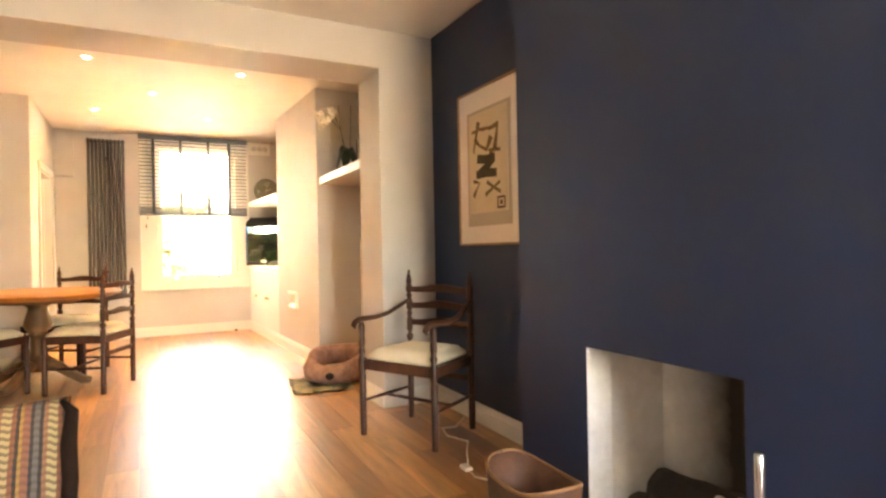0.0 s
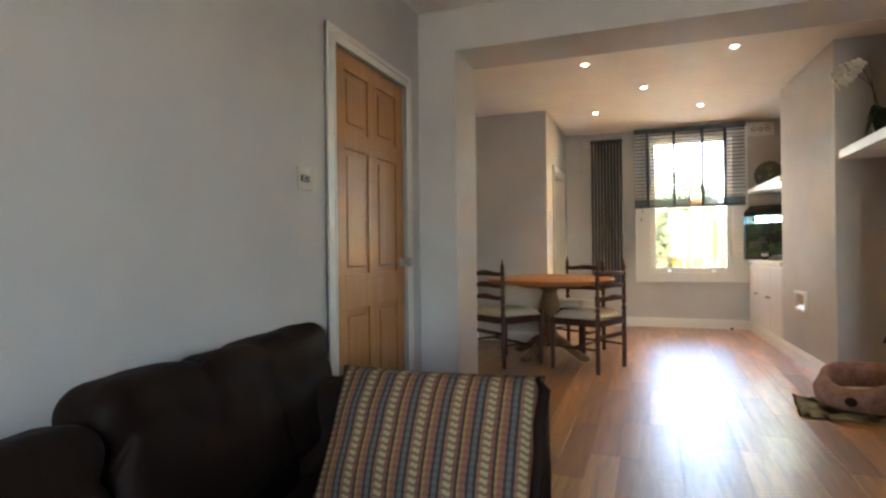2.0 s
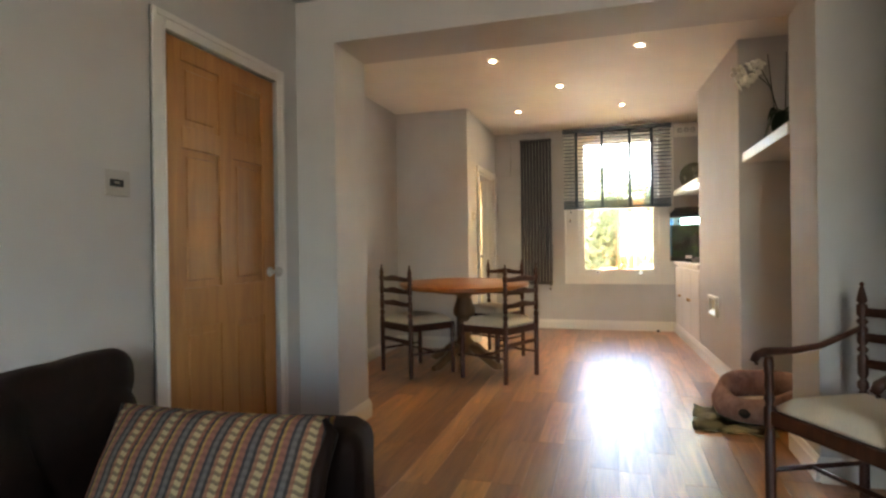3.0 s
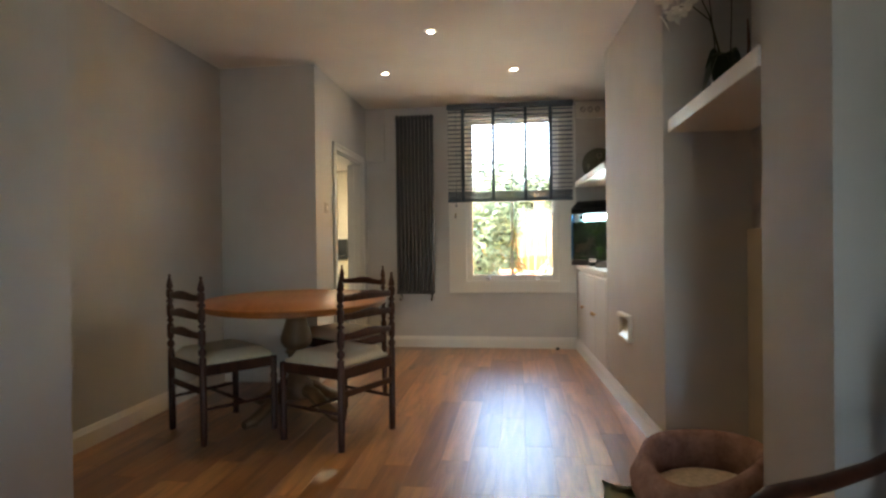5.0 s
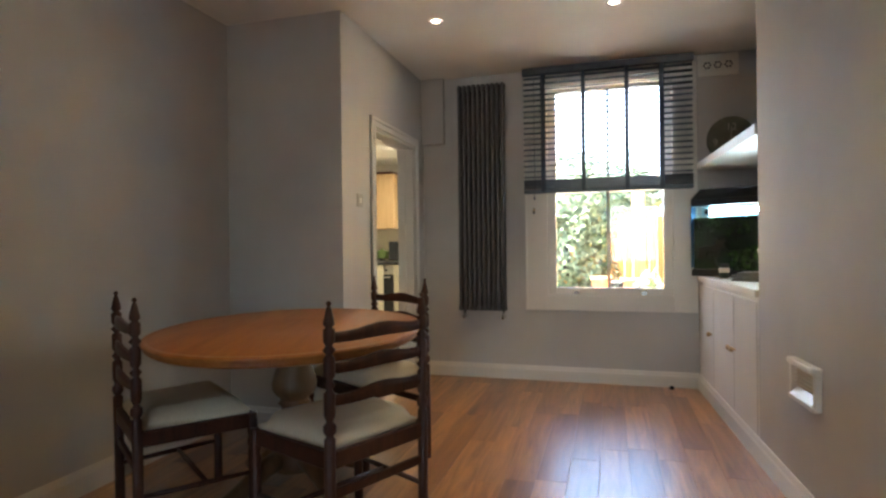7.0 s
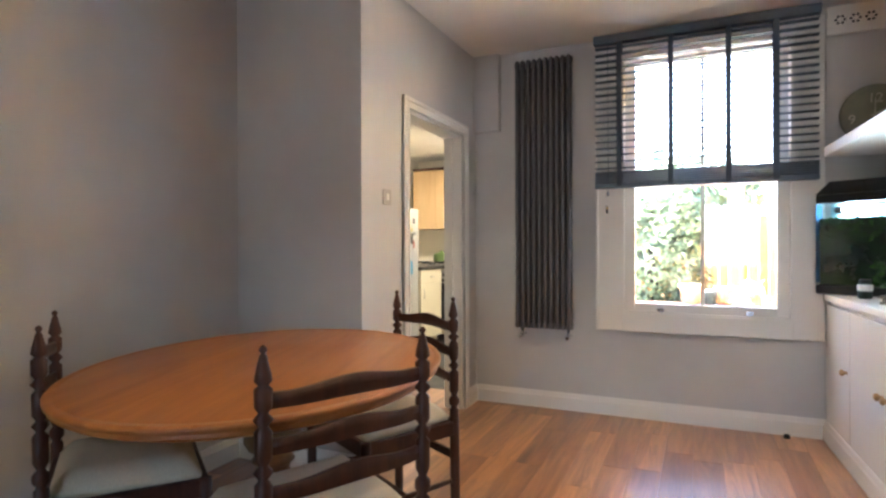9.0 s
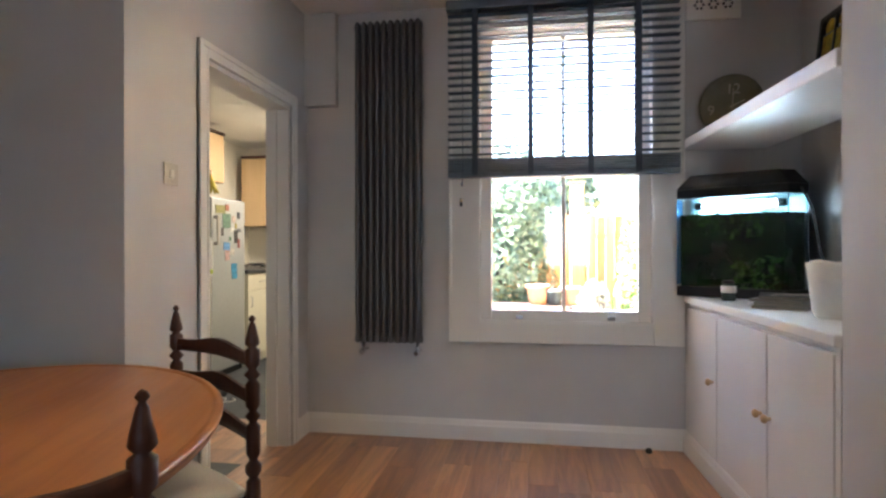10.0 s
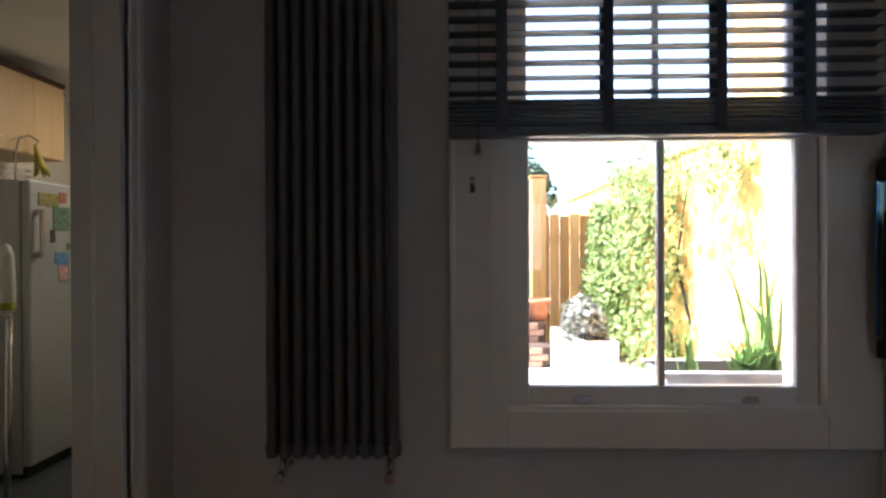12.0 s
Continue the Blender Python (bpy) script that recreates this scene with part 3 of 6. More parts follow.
# tall column radiator
rad = thing("radiator", "tall anthracite steel column radiator on the wall", "radiator", pose(0, 0, 0))
RX0, RX1, RZ0, RZ1 = -0.592, -0.180, 0.640, 2.562
for i in range(10):
    x = RX0 + 0.022 + i * (RX1 - RX0 - 0.044) / 9
    for y in (FAR - 0.105, FAR - 0.060):
        part("column", lathe([(0.006, RZ0 + 0.01), (0.0155, RZ0 + 0.03), (0.0155, RZ1 - 0.03), (0.006, RZ1 - 0.004)], 10, pose(x, y, 0)), RADIATOR, rad)
for z in (RZ0 + 0.03, RZ1 - 0.035):
    part("header", joined([tube([(RX0, FAR - 0.0825, z), (RX1, FAR - 0.0825, z)], 0.017, 10, 1.25)] + [box(RX0 + 0.008 + i * (RX1 - RX0 - 0.044) / 9, RX0 + 0.036 + i * (RX1 - RX0 - 0.044) / 9, FAR - 0.121, FAR - 0.044, z - 0.022, z + 0.026, 0.009, 2) for i in range(10)]), RADIATOR, rad)
for x in (RX0 + 0.05, RX1 - 0.03):
    v = part("valve", joined([lathe([(0.012, 0), (0.014, 0.004), (0.014, 0.03), (0.010, 0.034), (0.010, 0.07)], 12, pose(x, FAR - 0.0825, RZ0 - 0.058)), tube([(x, FAR - 0.0825, RZ0 - 0.045), (x, FAR - 0.001, RZ0 - 0.045)], 0.008, 8)]), CHROME, rad, "chrome radiator valve")
    part("valve_cap", lathe([(0.015, 0), (0.016, 0.004), (0.016, 0.03), (0.012, 0.034)], 12, pose(x, FAR - 0.10, RZ0 - 0.045, 90, 0, 0)), CHROME, v)
for z in (0.9, 2.3):
    part("wall_bracket", box(-0.40, -0.37, FAR - 0.075, FAR, z, z + 0.03), RADIATOR, rad)

# slatted venetian blind
blind = thing("venetian_blind", "half-raised blue-grey wooden venetian blind over the sash", "blind", pose(0, FAR - 0.065, 0))
BX0, BX1 = -0.028, 1.268
part("valance", box(BX0 - 0.008, BX1 + 0.008, -0.035, 0.024, 2.595, 2.652, 0.004), BLIND, blind)
ns, zlo, zhi = 19, 1.758, 2.572
slat = None
for i in range(ns):
    z = zlo + (zhi - zlo) * i / (ns - 1)
    s = None
    if slat is None:
        bm = bmesh.new()
        rr = []
        for x in (BX0, BX1):
            rr.append([bm.verts.new((x, y, zz)) for y, zz in ((-0.024, -0.0035), (-0.012, -0.0005), (0, 0.0008), (0.012, -0.0005), (0.024, -0.0035), (0.024, -0.001), (0.012, 0.002), (0, 0.0033), (-0.012, 0.002), (-0.024, -0.001))])
        for k in range(10):
            bm.faces.new((rr[0][k], rr[0][(k + 1) % 10], rr[1][(k + 1) % 10], rr[1][k]))
        bm.faces.new(rr[0])
        bm.faces.new(list(reversed(rr[1])))
        bmesh.ops.recalc_face_normals(bm, faces=bm.faces)
        s = slat = part("slat", bm, BLIND, blind)
    else:
        s = new("slat", slat.data)
        s.parent = blind
    s.matrix_basis = pose(0, 0, z, -3 + 1.2 * math.sin(i * 2.1), 0, 0.05 * math.sin(i * 1.3))
for i in range(6):
    part("stacked_slat", box(BX0, BX1, -0.025, 0.025, 1.655 + 0.0135 * i, 1.655 + 0.0135 * i + 0.0085, 0.002), BLIND, blind)
part("bottom_rail", box(BX0, BX1, -0.027, 0.027, 1.620, 1.652, 0.005), BLIND, blind)
for tx, w in ((0.132, 0.017), (0.452, 0.015), (0.787, 0.015), (1.045, 0.017)):
    part("ladder_tape", joined([box(tx - w, tx + w, -0.0295, -0.0285, 1.63, 2.60), box(tx - w, tx + w, 0.0285, 0.0295, 1.63, 2.60)]), TAPE, blind)
for tx, zz in ((0.06, 1.60),):
    part("pull_cord", tube([(tx, -0.036, 2.60), (tx + 0.003, -0.036, 1.7), (tx, -0.036, zz)], 0.0016, 5), TAPE, blind)
    part("cord_tassel", lathe([(0.003, 0), (0.008, 0.006), (0.006, 0.03), (0.002, 0.034)], 8, pose(tx, -0.036, zz - 0.034)), BLIND, blind)

# ceiling downlights
GLOWDISC = glow("warm_lamp_face", (1.0, 0.86, 0.62), 2.5)
first = None
for dx, dy in DOWNLIGHTS:
    m = pose(dx, dy, CEIL)
    if first is None:
        first = thing("ceiling_light", "small lit recessed ceiling spotlight with brushed rim", "ceiling light", m, "ceiling spotlights")
        ring = bmesh.new()
        prof = [(0.0225, -0.001), (0.034, -0.006), (0.043, -0.006), (0.047, -0.002), (0.047, 0.0)]
        seg = 24
        rings = [[ring.verts.new((r * math.cos(2 * math.pi * i / seg), r * math.sin(2 * math.pi * i / seg), z)) for i in range(seg)] for r, z in prof]
        for a, b in zip(rings, rings[1:]):
            for i in range(seg):
                ring.faces.new((a[i], b[i], b[(i + 1) % seg], a[(i + 1) % seg]))
        part("rim", ring, SATIN, first, "brushed metal rim")
        part("bulb", lathe([(0.022, -0.0035), (0.022, -0.001), (0.01, -0.0008)], 20), GLOWDISC, first, "glowing lamp face")
    else:
        copy_thing(first, m)

# alcove cupboards: three doors under one top, on the slant of the breast
CANG = math.degrees(math.atan(0.055))
CY0 = 6.79
CLEN = FAR - CY0 - 0.004
CB = pose(right_face(CY0), CY0, 0, 0, 0, CANG)
cup = thing("alcove_cupboard", "white painted built-in alcove cupboard with flush doors", "cupboard", CB)
CTOP = 0.945
part("body", joined([box(0.02, 0.40, 0.003, CLEN, 0.002, CTOP - 0.042), box(0.0, 0.02, 0.003, 0.03, 0.002, CTOP - 0.042), box(0.0, 0.02, CLEN - 0.025, CLEN, 0.002, CTOP - 0.042), box(0.0, 0.02, 0.03, CLEN - 0.025, 0.002, 0.155)]), JOINERY, cup)
edges = [0.034, 0.485, 1.01, CLEN - 0.03]
knobs = [0.455, 0.53, 1.055]
for i in range(3):
    a, b = edges[i], edges[i + 1]
    dr = part("door", box(-0.002, 0.019, a + 0.003, b - 0.003, 0.143, CTOP - 0.066, 0.003), JOINERY, cup)
    part("knob", lathe([(0.008, 0), (0.008, 0.012), (0.016, 0.018), (0.018, 0.026), (0.012, 0.034), (0.003, 0.036)], 14, pose(-0.002, knobs[i], 0.555, 0, -90, 0)), KNOB, dr, "pale turned wooden knob")
fixed("cupboard_top", place(box(-0.018, 0.43, 0.003, CLEN, CTOP - 0.040, CTOP, 0.004), CB), JOINERY, "white painted cupboard top")

# floating shelves
shelf = thing("floating_shelf", "thick white floating shelf in the window alcove", "shelf", CB)
part("board", box(-0.012, 0.42, 0.003, CLEN, 1.755, 1.812, 0.003), JOINERY, shelf)
shelf2 = thing("floating_shelf", "thick white floating shelf in the niche over the dog bed", "shelf", pose(0, 0, 0))
part("board", box(1.492, RW - 0.002, NIB1 + 0.003, BY0 - 0.003, 1.746, 1.815, 0.003), JOINERY, shelf2)

# ---- living room things ----
k = Mat("dark_brown_leather", 0.5, 0, 0.13)
v = k.coords()
cr = k.n.new("ShaderNodeTexVoronoi")
cr.inputs["Scale"].default_value = 180
k.l.new(v, cr.inputs["Vector"])
slow = k.noise(v, 5, 4)
k.base(k.ramp(slow, [(0.3, (0.007, 0.0035, 0.0025)), (0.7, (0.020, 0.009, 0.006))])).rough(slow, 0.55, 0.72).bump(k.mix(0.5, cr.outputs["Distance"], k.noise(v, 14, 5)), 0.25, 0.003)
LEATHER = k.m
SOFA_X = LW + 0.03
sofa = thing("sofa", "dark brown leather sofa along the wall", "sofa", pose(SOFA_X, 2.36, -0.012, 0, 0, 8.0) @ pose(0, -2.36, 0))
part("base", box(0.0, 0.90, 0.40, 2.36, 0.06, 0.22, 0.03, 3), LEATHER, sofa)
for y in (0.52, 2.24):
    for x in (0.07, 0.83):
        part("foot", lathe([(0.022, 0), (0.03, 0.06), (0.03, 0.075)], 12, pose(x, y, 0)), DARKWOOD, sofa)


def slab(x0, x1, y0, y1, z0, z1, soft, seed, wr=0.012, cuts=14, fold=0.0):
    """Stuffed leather block: rounded all over, with creases."""
    bm = box(x0, x1, y0, y1, z0, z1)
    bmesh.ops.subdivide_edges(bm, edges=bm.edges, cuts=cuts, use_grid_fill=True)
    c = Vector(((x0 + x1) / 2, (y0 + y1) / 2, (z0 + z1) / 2))
    h = Vector(((x1 - x0) / 2, (y1 - y0) / 2, (z1 - z0) / 2))
    for q in bm.verts:
        o = q.co - c
        inner = Vector([max(-(a - soft), min(a - soft, b)) for a, b in zip(h, o)])
        d = o - inner
        if d.length > 1e-6:
            o = inner + d.normalized() * min(soft, d.length)
        n3 = noise.noise(Vector((o.x * 4 + seed, o.y * 3, o.z * 4))) * wr + noise.noise(Vector((o.x * 9, o.y * 11 + seed, o.z * 5))) * wr * 0.4
        if fold:
            ridge = 1 - abs(noise.noise(Vector((o.y * 3.4 + 1.5 * o.z + seed, o.z * 1.6, o.x * 2))))
            n3 -= fold * ridge ** 12
        q.co = c + o + (o.normalized() * n3)
    for f in bm.faces:
        f.smooth = True
    return bm


for i, (a, b) in enumerate(((0.62, 1.44), (1.44, 2.12))):
    part("seat_cushion", slab(0.20, 0.90, a, b, 0.20, 0.345, 0.05, i * 3.0), LEATHER, sofa)
for i, (a, b) in enumerate(((0.56, 1.20), (1.19, 2.36))):
    part("back_cushion", place(slab(-0.10, 0.12, a, b, 0.33, (0.735, 0.80)[i], 0.075, 5 + i * 3.0, 0.016, (26, 44)[i], 0.035), pose(0.14, 0, 0.02, 0, -9, 0)), LEATHER, sofa)
part("backrest", slab(0.0, 0.10, 0.42, 2.34, 0.08, 0.68, 0.04, 2.0), LEATHER, sofa)
for a, b in ((0.36, 0.60), (2.13, 2.38)):
    part("armrest", joined([slab(0.05, 1.04, a, b, 0.06, 0.60, 0.075, a, 0.010)]), LEATHER, sofa)

# woven stripe cushion leaning on the arm
k = Mat("woven_stripe_fabric", 0.92)
v = k.coords()
sep = k.n.new("ShaderNodeSeparateXYZ")
k.l.new(v, sep.inputs[0])


def math_node(kk, op, a, b=None):
    nd = kk.n.new("ShaderNodeMath")
    nd.operation = op
    for i, q in enumerate((a, b)):
        if q is None:
            continue
        if hasattr(q, "is_output"):
            kk.l.new(q, nd.inputs[i])
        else:
            nd.inputs[i].default_value = q
    return nd.outputs[0]


wob = k.noise(v, 30, 2)
xx = math_node(k, "ADD", sep.outputs["X"], math_node(k, "MULTIPLY", wob, 0.004))
u = math_node(k, "FRACT", math_node(k, "MULTIPLY", math_node(k, "ADD", xx, 5.0), 1 / 0.104))
stripe = k.ramp(u, [(0.0, (0.42, 0.33, 0.19)), (0.17, (0.22, 0.085, 0.05)), (0.27, (0.05, 0.036, 0.032)), (0.35, (0.34, 0.20, 0.06)), (0.42, (0.25, 0.105, 0.07)), (0.58, (0.05, 0.04, 0.042)), (0.66, (0.125, 0.115, 0.105)), (0.78, (0.045, 0.036, 0.034)), (0.86, (0.27, 0.13, 0.075)), (0.96, (0.42, 0.33, 0.19))])
stripe.node.color_ramp.interpolation = "CONSTANT"
zz = math_node(k, "FRACT", math_node(k, "MULTIPLY", math_node(k, "ADD", math_node(k, "ADD", sep.outputs["Z"], 5.0), math_node(k, "MULTIPLY", math_node(k, "PINGPONG", u, 0.12), 0.05)), 1 / 0.021))
dots = k.ramp(zz, [(0.0, (0.35, 0.33, 0.33)), (0.40, (0.45, 0.42, 0.40)), (0.46, (0.92, 0.88, 0.80)), (0.95, (0.96, 0.92, 0.84)), (1.0, (0.4, 0.4, 0.4))])
cream_line = k.ramp(u, [(0.0, (1, 1, 1)), (0.17, (0.42, 0.42, 0.42)), (0.96, (1, 1, 1))])
cream_line.node.color_ramp.interpolation = "CONSTANT"
k.base(k.mix(cream_line, stripe, k.mix(1.0, stripe, dots, "MULTIPLY")))
k.bump(k.mix(0.5, zz, k.noise(v, 260, 2)), 0.5, 0.003)
cus = part("cushion", pillow(0.70, 0.50, 0.17, 18, 0.6, 2, 0.012), k.m)
tagged(cus, "large striped woven brown cushion leaning on the sofa arm", "cushion")
cus.matrix_world = pose(-0.50, 1.945, 0.488, -33, 0, 3)
part("leather_edge", tube([(0.325, -0.012, 0.235), (0.352, -0.004, 0.20), (0.345, -0.012, 0.10), (0.35, -0.004, 0.0), (0.345, -0.01, -0.12), (0.335, 0.0, -0.235)], [0.010, 0.022, 0.027, 0.026, 0.024, 0.012], 10, 0.8), LEATHER, cus, "brown leather edging")

# picture in the alcove
FRAME = plain("gilt_oak_frame", (0.30, 0.16, 0.07), 0.4)
PAPER = plain("warm_white_mount", (0.80, 0.74, 0.68), 0.8, 0, 0.03)
SCROLL = plain("aged_scroll_paper", (0.66, 0.56, 0.40), 0.85, 0, 0.07, 6)
INK = plain("faded_ink", (0.19, 0.12, 0.045), 0.8, 0, 0.4, 30)
SEAL = plain("dark_seal_ink", (0.12, 0.05, 0.03), 0.8)
DARKINK = plain("dark_olive_ink", (0.075, 0.055, 0.025), 0.8, 0, 0.3, 30)
pic = thing("picture", "framed brush calligraphy on pale mount hung on the blue wall", "picture", pose(RW - 0.002, 2.985, 1.625, 0, 0, -90))
PWD, PHT = 0.72, 0.975
part("frame", joined([box(-PWD / 2, -PWD / 2 + 0.012, -0.03, 0, -PHT / 2, PHT / 2, 0.002), box(PWD / 2 - 0.012, PWD / 2, -0.03, 0, -PHT / 2, PHT / 2, 0.002), box(-PWD / 2 + 0.012, PWD / 2 - 0.012, -0.03, 0, -PHT / 2, -PHT / 2 + 0.012, 0.002), box(-PWD / 2 + 0.012, PWD / 2 - 0.012, -0.03, 0, PHT / 2 - 0.012, PHT / 2, 0.002)]), FRAME, pic)
part("mount", box(-PWD / 2 + 0.012, PWD / 2 - 0.012, -0.020, -0.002, -PHT / 2 + 0.012, PHT / 2 - 0.012), PAPER, pic)
part("paper_border", box(-0.245, 0.245, -0.0235, -0.02, -0.37, 0.35), plain("grey_beige_silk", (0.50, 0.43, 0.34), 0.8, 0, 0.05, 40), pic)
part("scroll", box(-0.215, 0.215, -0.0265, -0.0235, -0.29, 0.33), SCROLL, pic)


def brush(pts, w=0.0145):
    """A flat brush stroke along points of the sheet."""
    bm = bmesh.new()
    row = []
    for i, p in enumerate(pts):
        a, b = pts[max(i - 1, 0)], pts[min(i + 1, len(pts) - 1)]
        d = Vector((b[0] - a[0], b[1] - a[1])).normalized()
        ww = w * (0.75 + 0.35 * math.sin(i * 2.3 + p[0] * 40))
        row.append((bm.verts.new((p[0] - d.y * ww, -0.0272, p[1] + d.x * ww)), bm.verts.new((p[0] + d.y * ww, -0.0272, p[1] - d.x * ww))))
    for a, b in zip(row, row[1:]):
        bm.faces.new((a[0], a[1], b[1], b[0]))
    bmesh.ops.recalc_face_normals(bm, faces=bm.faces)
    return bm


STROKES = [  # across and down the sheet, as shares of its width and height
    ((0.08, 0.18), (0.26, 0.165), (0.44, 0.18)), ((0.27, 0.09), (0.20, 0.22), (0.12, 0.39)), ((0.15, 0.24), (0.29, 0.33), (0.46, 0.38)), ((0.40, 0.17), (0.58, 0.19), (0.79, 0.17)),
    ((0.77, 0.15), (0.73, 0.29), (0.68, 0.42)), ((0.60, 0.27), (0.53, 0.34), (0.46, 0.40)), ((0.54, 0.42), (0.68, 0.405), (0.83, 0.42)), ((0.22, 0.455), (0.45, 0.48), (0.69, 0.48)),
    ((0.66, 0.49), (0.50, 0.55), (0.28, 0.60)), ((0.19, 0.615), (0.45, 0.61), (0.73, 0.63)), ((0.10, 0.67), (0.28, 0.70), (0.18, 0.77), (0.11, 0.83)), ((0.47, 0.70), (0.62, 0.755), (0.82, 0.82)), ((0.81, 0.72), (0.63, 0.77), (0.43, 0.83)),
]
for i, s in enumerate(STROKES):
    part("brush_stroke", brush([(-0.215 + 0.43 * a, 0.33 - 0.62 * b) for a, b in s], 0.025 if 7 <= i <= 9 else 0.022), DARKINK if 7 <= i <= 9 else INK, pic)
part("seal", joined([box(0.10, 0.185, -0.0275, -0.0266, -0.275, -0.262), box(0.10, 0.185, -0.0275, -0.0266, -0.215, -0.203), box(0.10, 0.112, -0.0275, -0.0266, -0.262, -0.215), box(0.173, 0.185, -0.0275, -0.0266, -0.262, -0.215), box(0.128, 0.157, -0.0275, -0.0266, -0.252, -0.226)]), SEAL, pic, "square dark seal mark")

# hearth
k = Mat("fading_white_brickwork", 0.85)
v = k.coords()
sp = k.n.new("ShaderNodeSeparateXYZ")
k.l.new(v, sp.inputs[0])
# white brick blends to near black towards lower y, with uneven edge
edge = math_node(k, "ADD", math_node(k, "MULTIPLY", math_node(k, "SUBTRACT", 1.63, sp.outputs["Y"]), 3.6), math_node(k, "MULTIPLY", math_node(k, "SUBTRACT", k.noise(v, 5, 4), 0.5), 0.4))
dark_fade = k.ramp(edge, [(0.0, (0, 0, 0)), (0.45, (0.45, 0.45, 0.45)), (0.9, (1, 1, 1))])
k.base(k.mix(dark_fade, k.ramp(k.noise(v, 9, 4), [(0.3, (0.52, 0.51, 0.49)), (0.7, (0.66, 0.65, 0.63))]), (0.035, 0.022, 0.015))).bump(k.noise(v, 24, 4), 0.5, 0.006)
FIREBACK = k.m
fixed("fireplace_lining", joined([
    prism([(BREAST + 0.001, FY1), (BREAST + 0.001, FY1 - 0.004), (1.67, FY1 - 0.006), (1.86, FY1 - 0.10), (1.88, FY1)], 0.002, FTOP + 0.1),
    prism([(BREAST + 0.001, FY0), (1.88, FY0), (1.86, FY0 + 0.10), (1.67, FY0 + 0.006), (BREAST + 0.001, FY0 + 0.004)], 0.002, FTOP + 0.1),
    box(1.855, 1.90, FY0, FY1, 0.002, FTOP + 0.1)]), FIREBACK, "white painted firebrick lining fading to near black towards one side")
fixed("hearth_stone", box(BREAST - 0.0, 1.86, FY0 + 0.004, FY1 - 0.004, 0.001, 0.02), plain("dark_slate", (0.04, 0.04, 0.042), 0.6), "dark slate hearth slab")
BARK = wood("charred_bark", (0.010, 0.006, 0.005), (0.035, 0.02, 0.014), 0.9, 1.5, "X", 0, 0, 0.8)


def log(name, label, length, r, m, mat=None, seed=0):
    bm = bmesh.new()
    rings = []
    for i in range(9):
        t = i / 8
        rings.append([bm.verts.new(((t - 0.5) * length, (r * (1 + 0.16 * noise.noise(Vector((t * 4, 2.2 * math.cos(a), 2.2 * math.sin(a) + seed))))) * math.cos(a), (r * (1 + 0.16 * noise.noise(Vector((t * 4, 2.2 * math.cos(a) + 9, 2.2 * math.sin(a) + seed))))) * math.sin(a))) for a in [2 * math.pi * k / 14 for k in range(14)]])
    for a, b in zip(rings, rings[1:]):
        for q in range(14):
            f = bm.faces.new((a[q], a[(q + 1) % 14], b[(q + 1) % 14], b[q]))
            f.smooth = True
    bm.faces.new(list(reversed(rings[0])))
    bm.faces.new(rings[-1])
    ob = part(name, bm, mat or BARK)
    ob.matrix_world = m
    return tagged(ob, label, "log", "logs in the hearth")


log("log", "dark charred log lying across the hearth", 0.46, 0.075, pose(1.70, 1.36, 0.235, 0, 8, 78), seed=3)
log("log", "dark charred log at the bottom of the hearth", 0.34, 0.07, pose(1.66, 1.54, 0.088, 0, 0, 60), seed=8)
log("log", "dark charred log at the bottom of the hearth", 0.40, 0.07, pose(1.73, 1.33, 0.092, 0, 0, 95), seed=14)
tools = thing("fire_tools", "polished steel fireside tools on a stand beside the hearth", "fire tools", pose(1.44, 1.055, 0.0))
part("stand_base", lathe([(0.09, 0), (0.09, 0.012), (0.02, 0.022), (0.012, 0.03)], 20), CHROME, tools)
part("stand_pole", lathe([(0.009, 0.022), (0.009, 0.40), (0.013, 0.41), (0.013, 0.43), (0.004, 0.44)], 12), CHROME, tools)
for i, (tx, ty, h) in enumerate(((0.035, -0.03, 0.56), (-0.045, 0.03, 0.44), (-0.02, -0.05, 0.44))):
    part("tool_handle", lathe([(0.006, 0.03), (0.006, h - 0.14), (0.013, h - 0.135), (0.013, h - 0.004), (0.009, h)], 12, pose(tx, ty, 0)), SATIN, tools, "brushed steel tool handle")

# log basket
k = Mat("brown_leather_basket", 0.6)
v = k.coords()
k.base(k.ramp(k.noise(v, 11, 5), [(0.3, (0.055, 0.020, 0.009)), (0.7, (0.13, 0.048, 0.022))])).bump(k.noise(v, 60, 4), 0.35, 0.003)
BASKETM = k.m
bask = thing("log_basket", "low oval brown leather log basket with a stitched rim", "basket", pose(1.285, 1.775, -0.002, 0, 0, 88))
sh = bmesh.new()
rings = []
for r, z in ((0.86, 0.002), (0.93, 0.10), (1.0, 0.29), (0.955, 0.29), (0.90, 0.11), (0.82, 0.02)):
    rings.append([sh.verts.new((0.21 * r * abs(math.cos(a)) ** 0.7 * (1 if math.cos(a) >= 0 else -1), 0.125 * r * abs(math.sin(a)) ** 0.7 * (1 if math.sin(a) >= 0 else -1), z + (0.018 * math.cos(2 * a) if z > 0.2 else 0))) for a in [2 * math.pi * i / 36 for i in range(36)]])
for a, b in zip(rings, rings[1:]):
    for i in range(36):
        f = sh.faces.new((a[i], a[(i + 1) % 36], b[(i + 1) % 36], b[i]))
        f.smooth = True
sh.faces.new(list(reversed(rings[0])))
sh.faces.new(rings[-1])
part("basket_body", sh, BASKETM, bask)
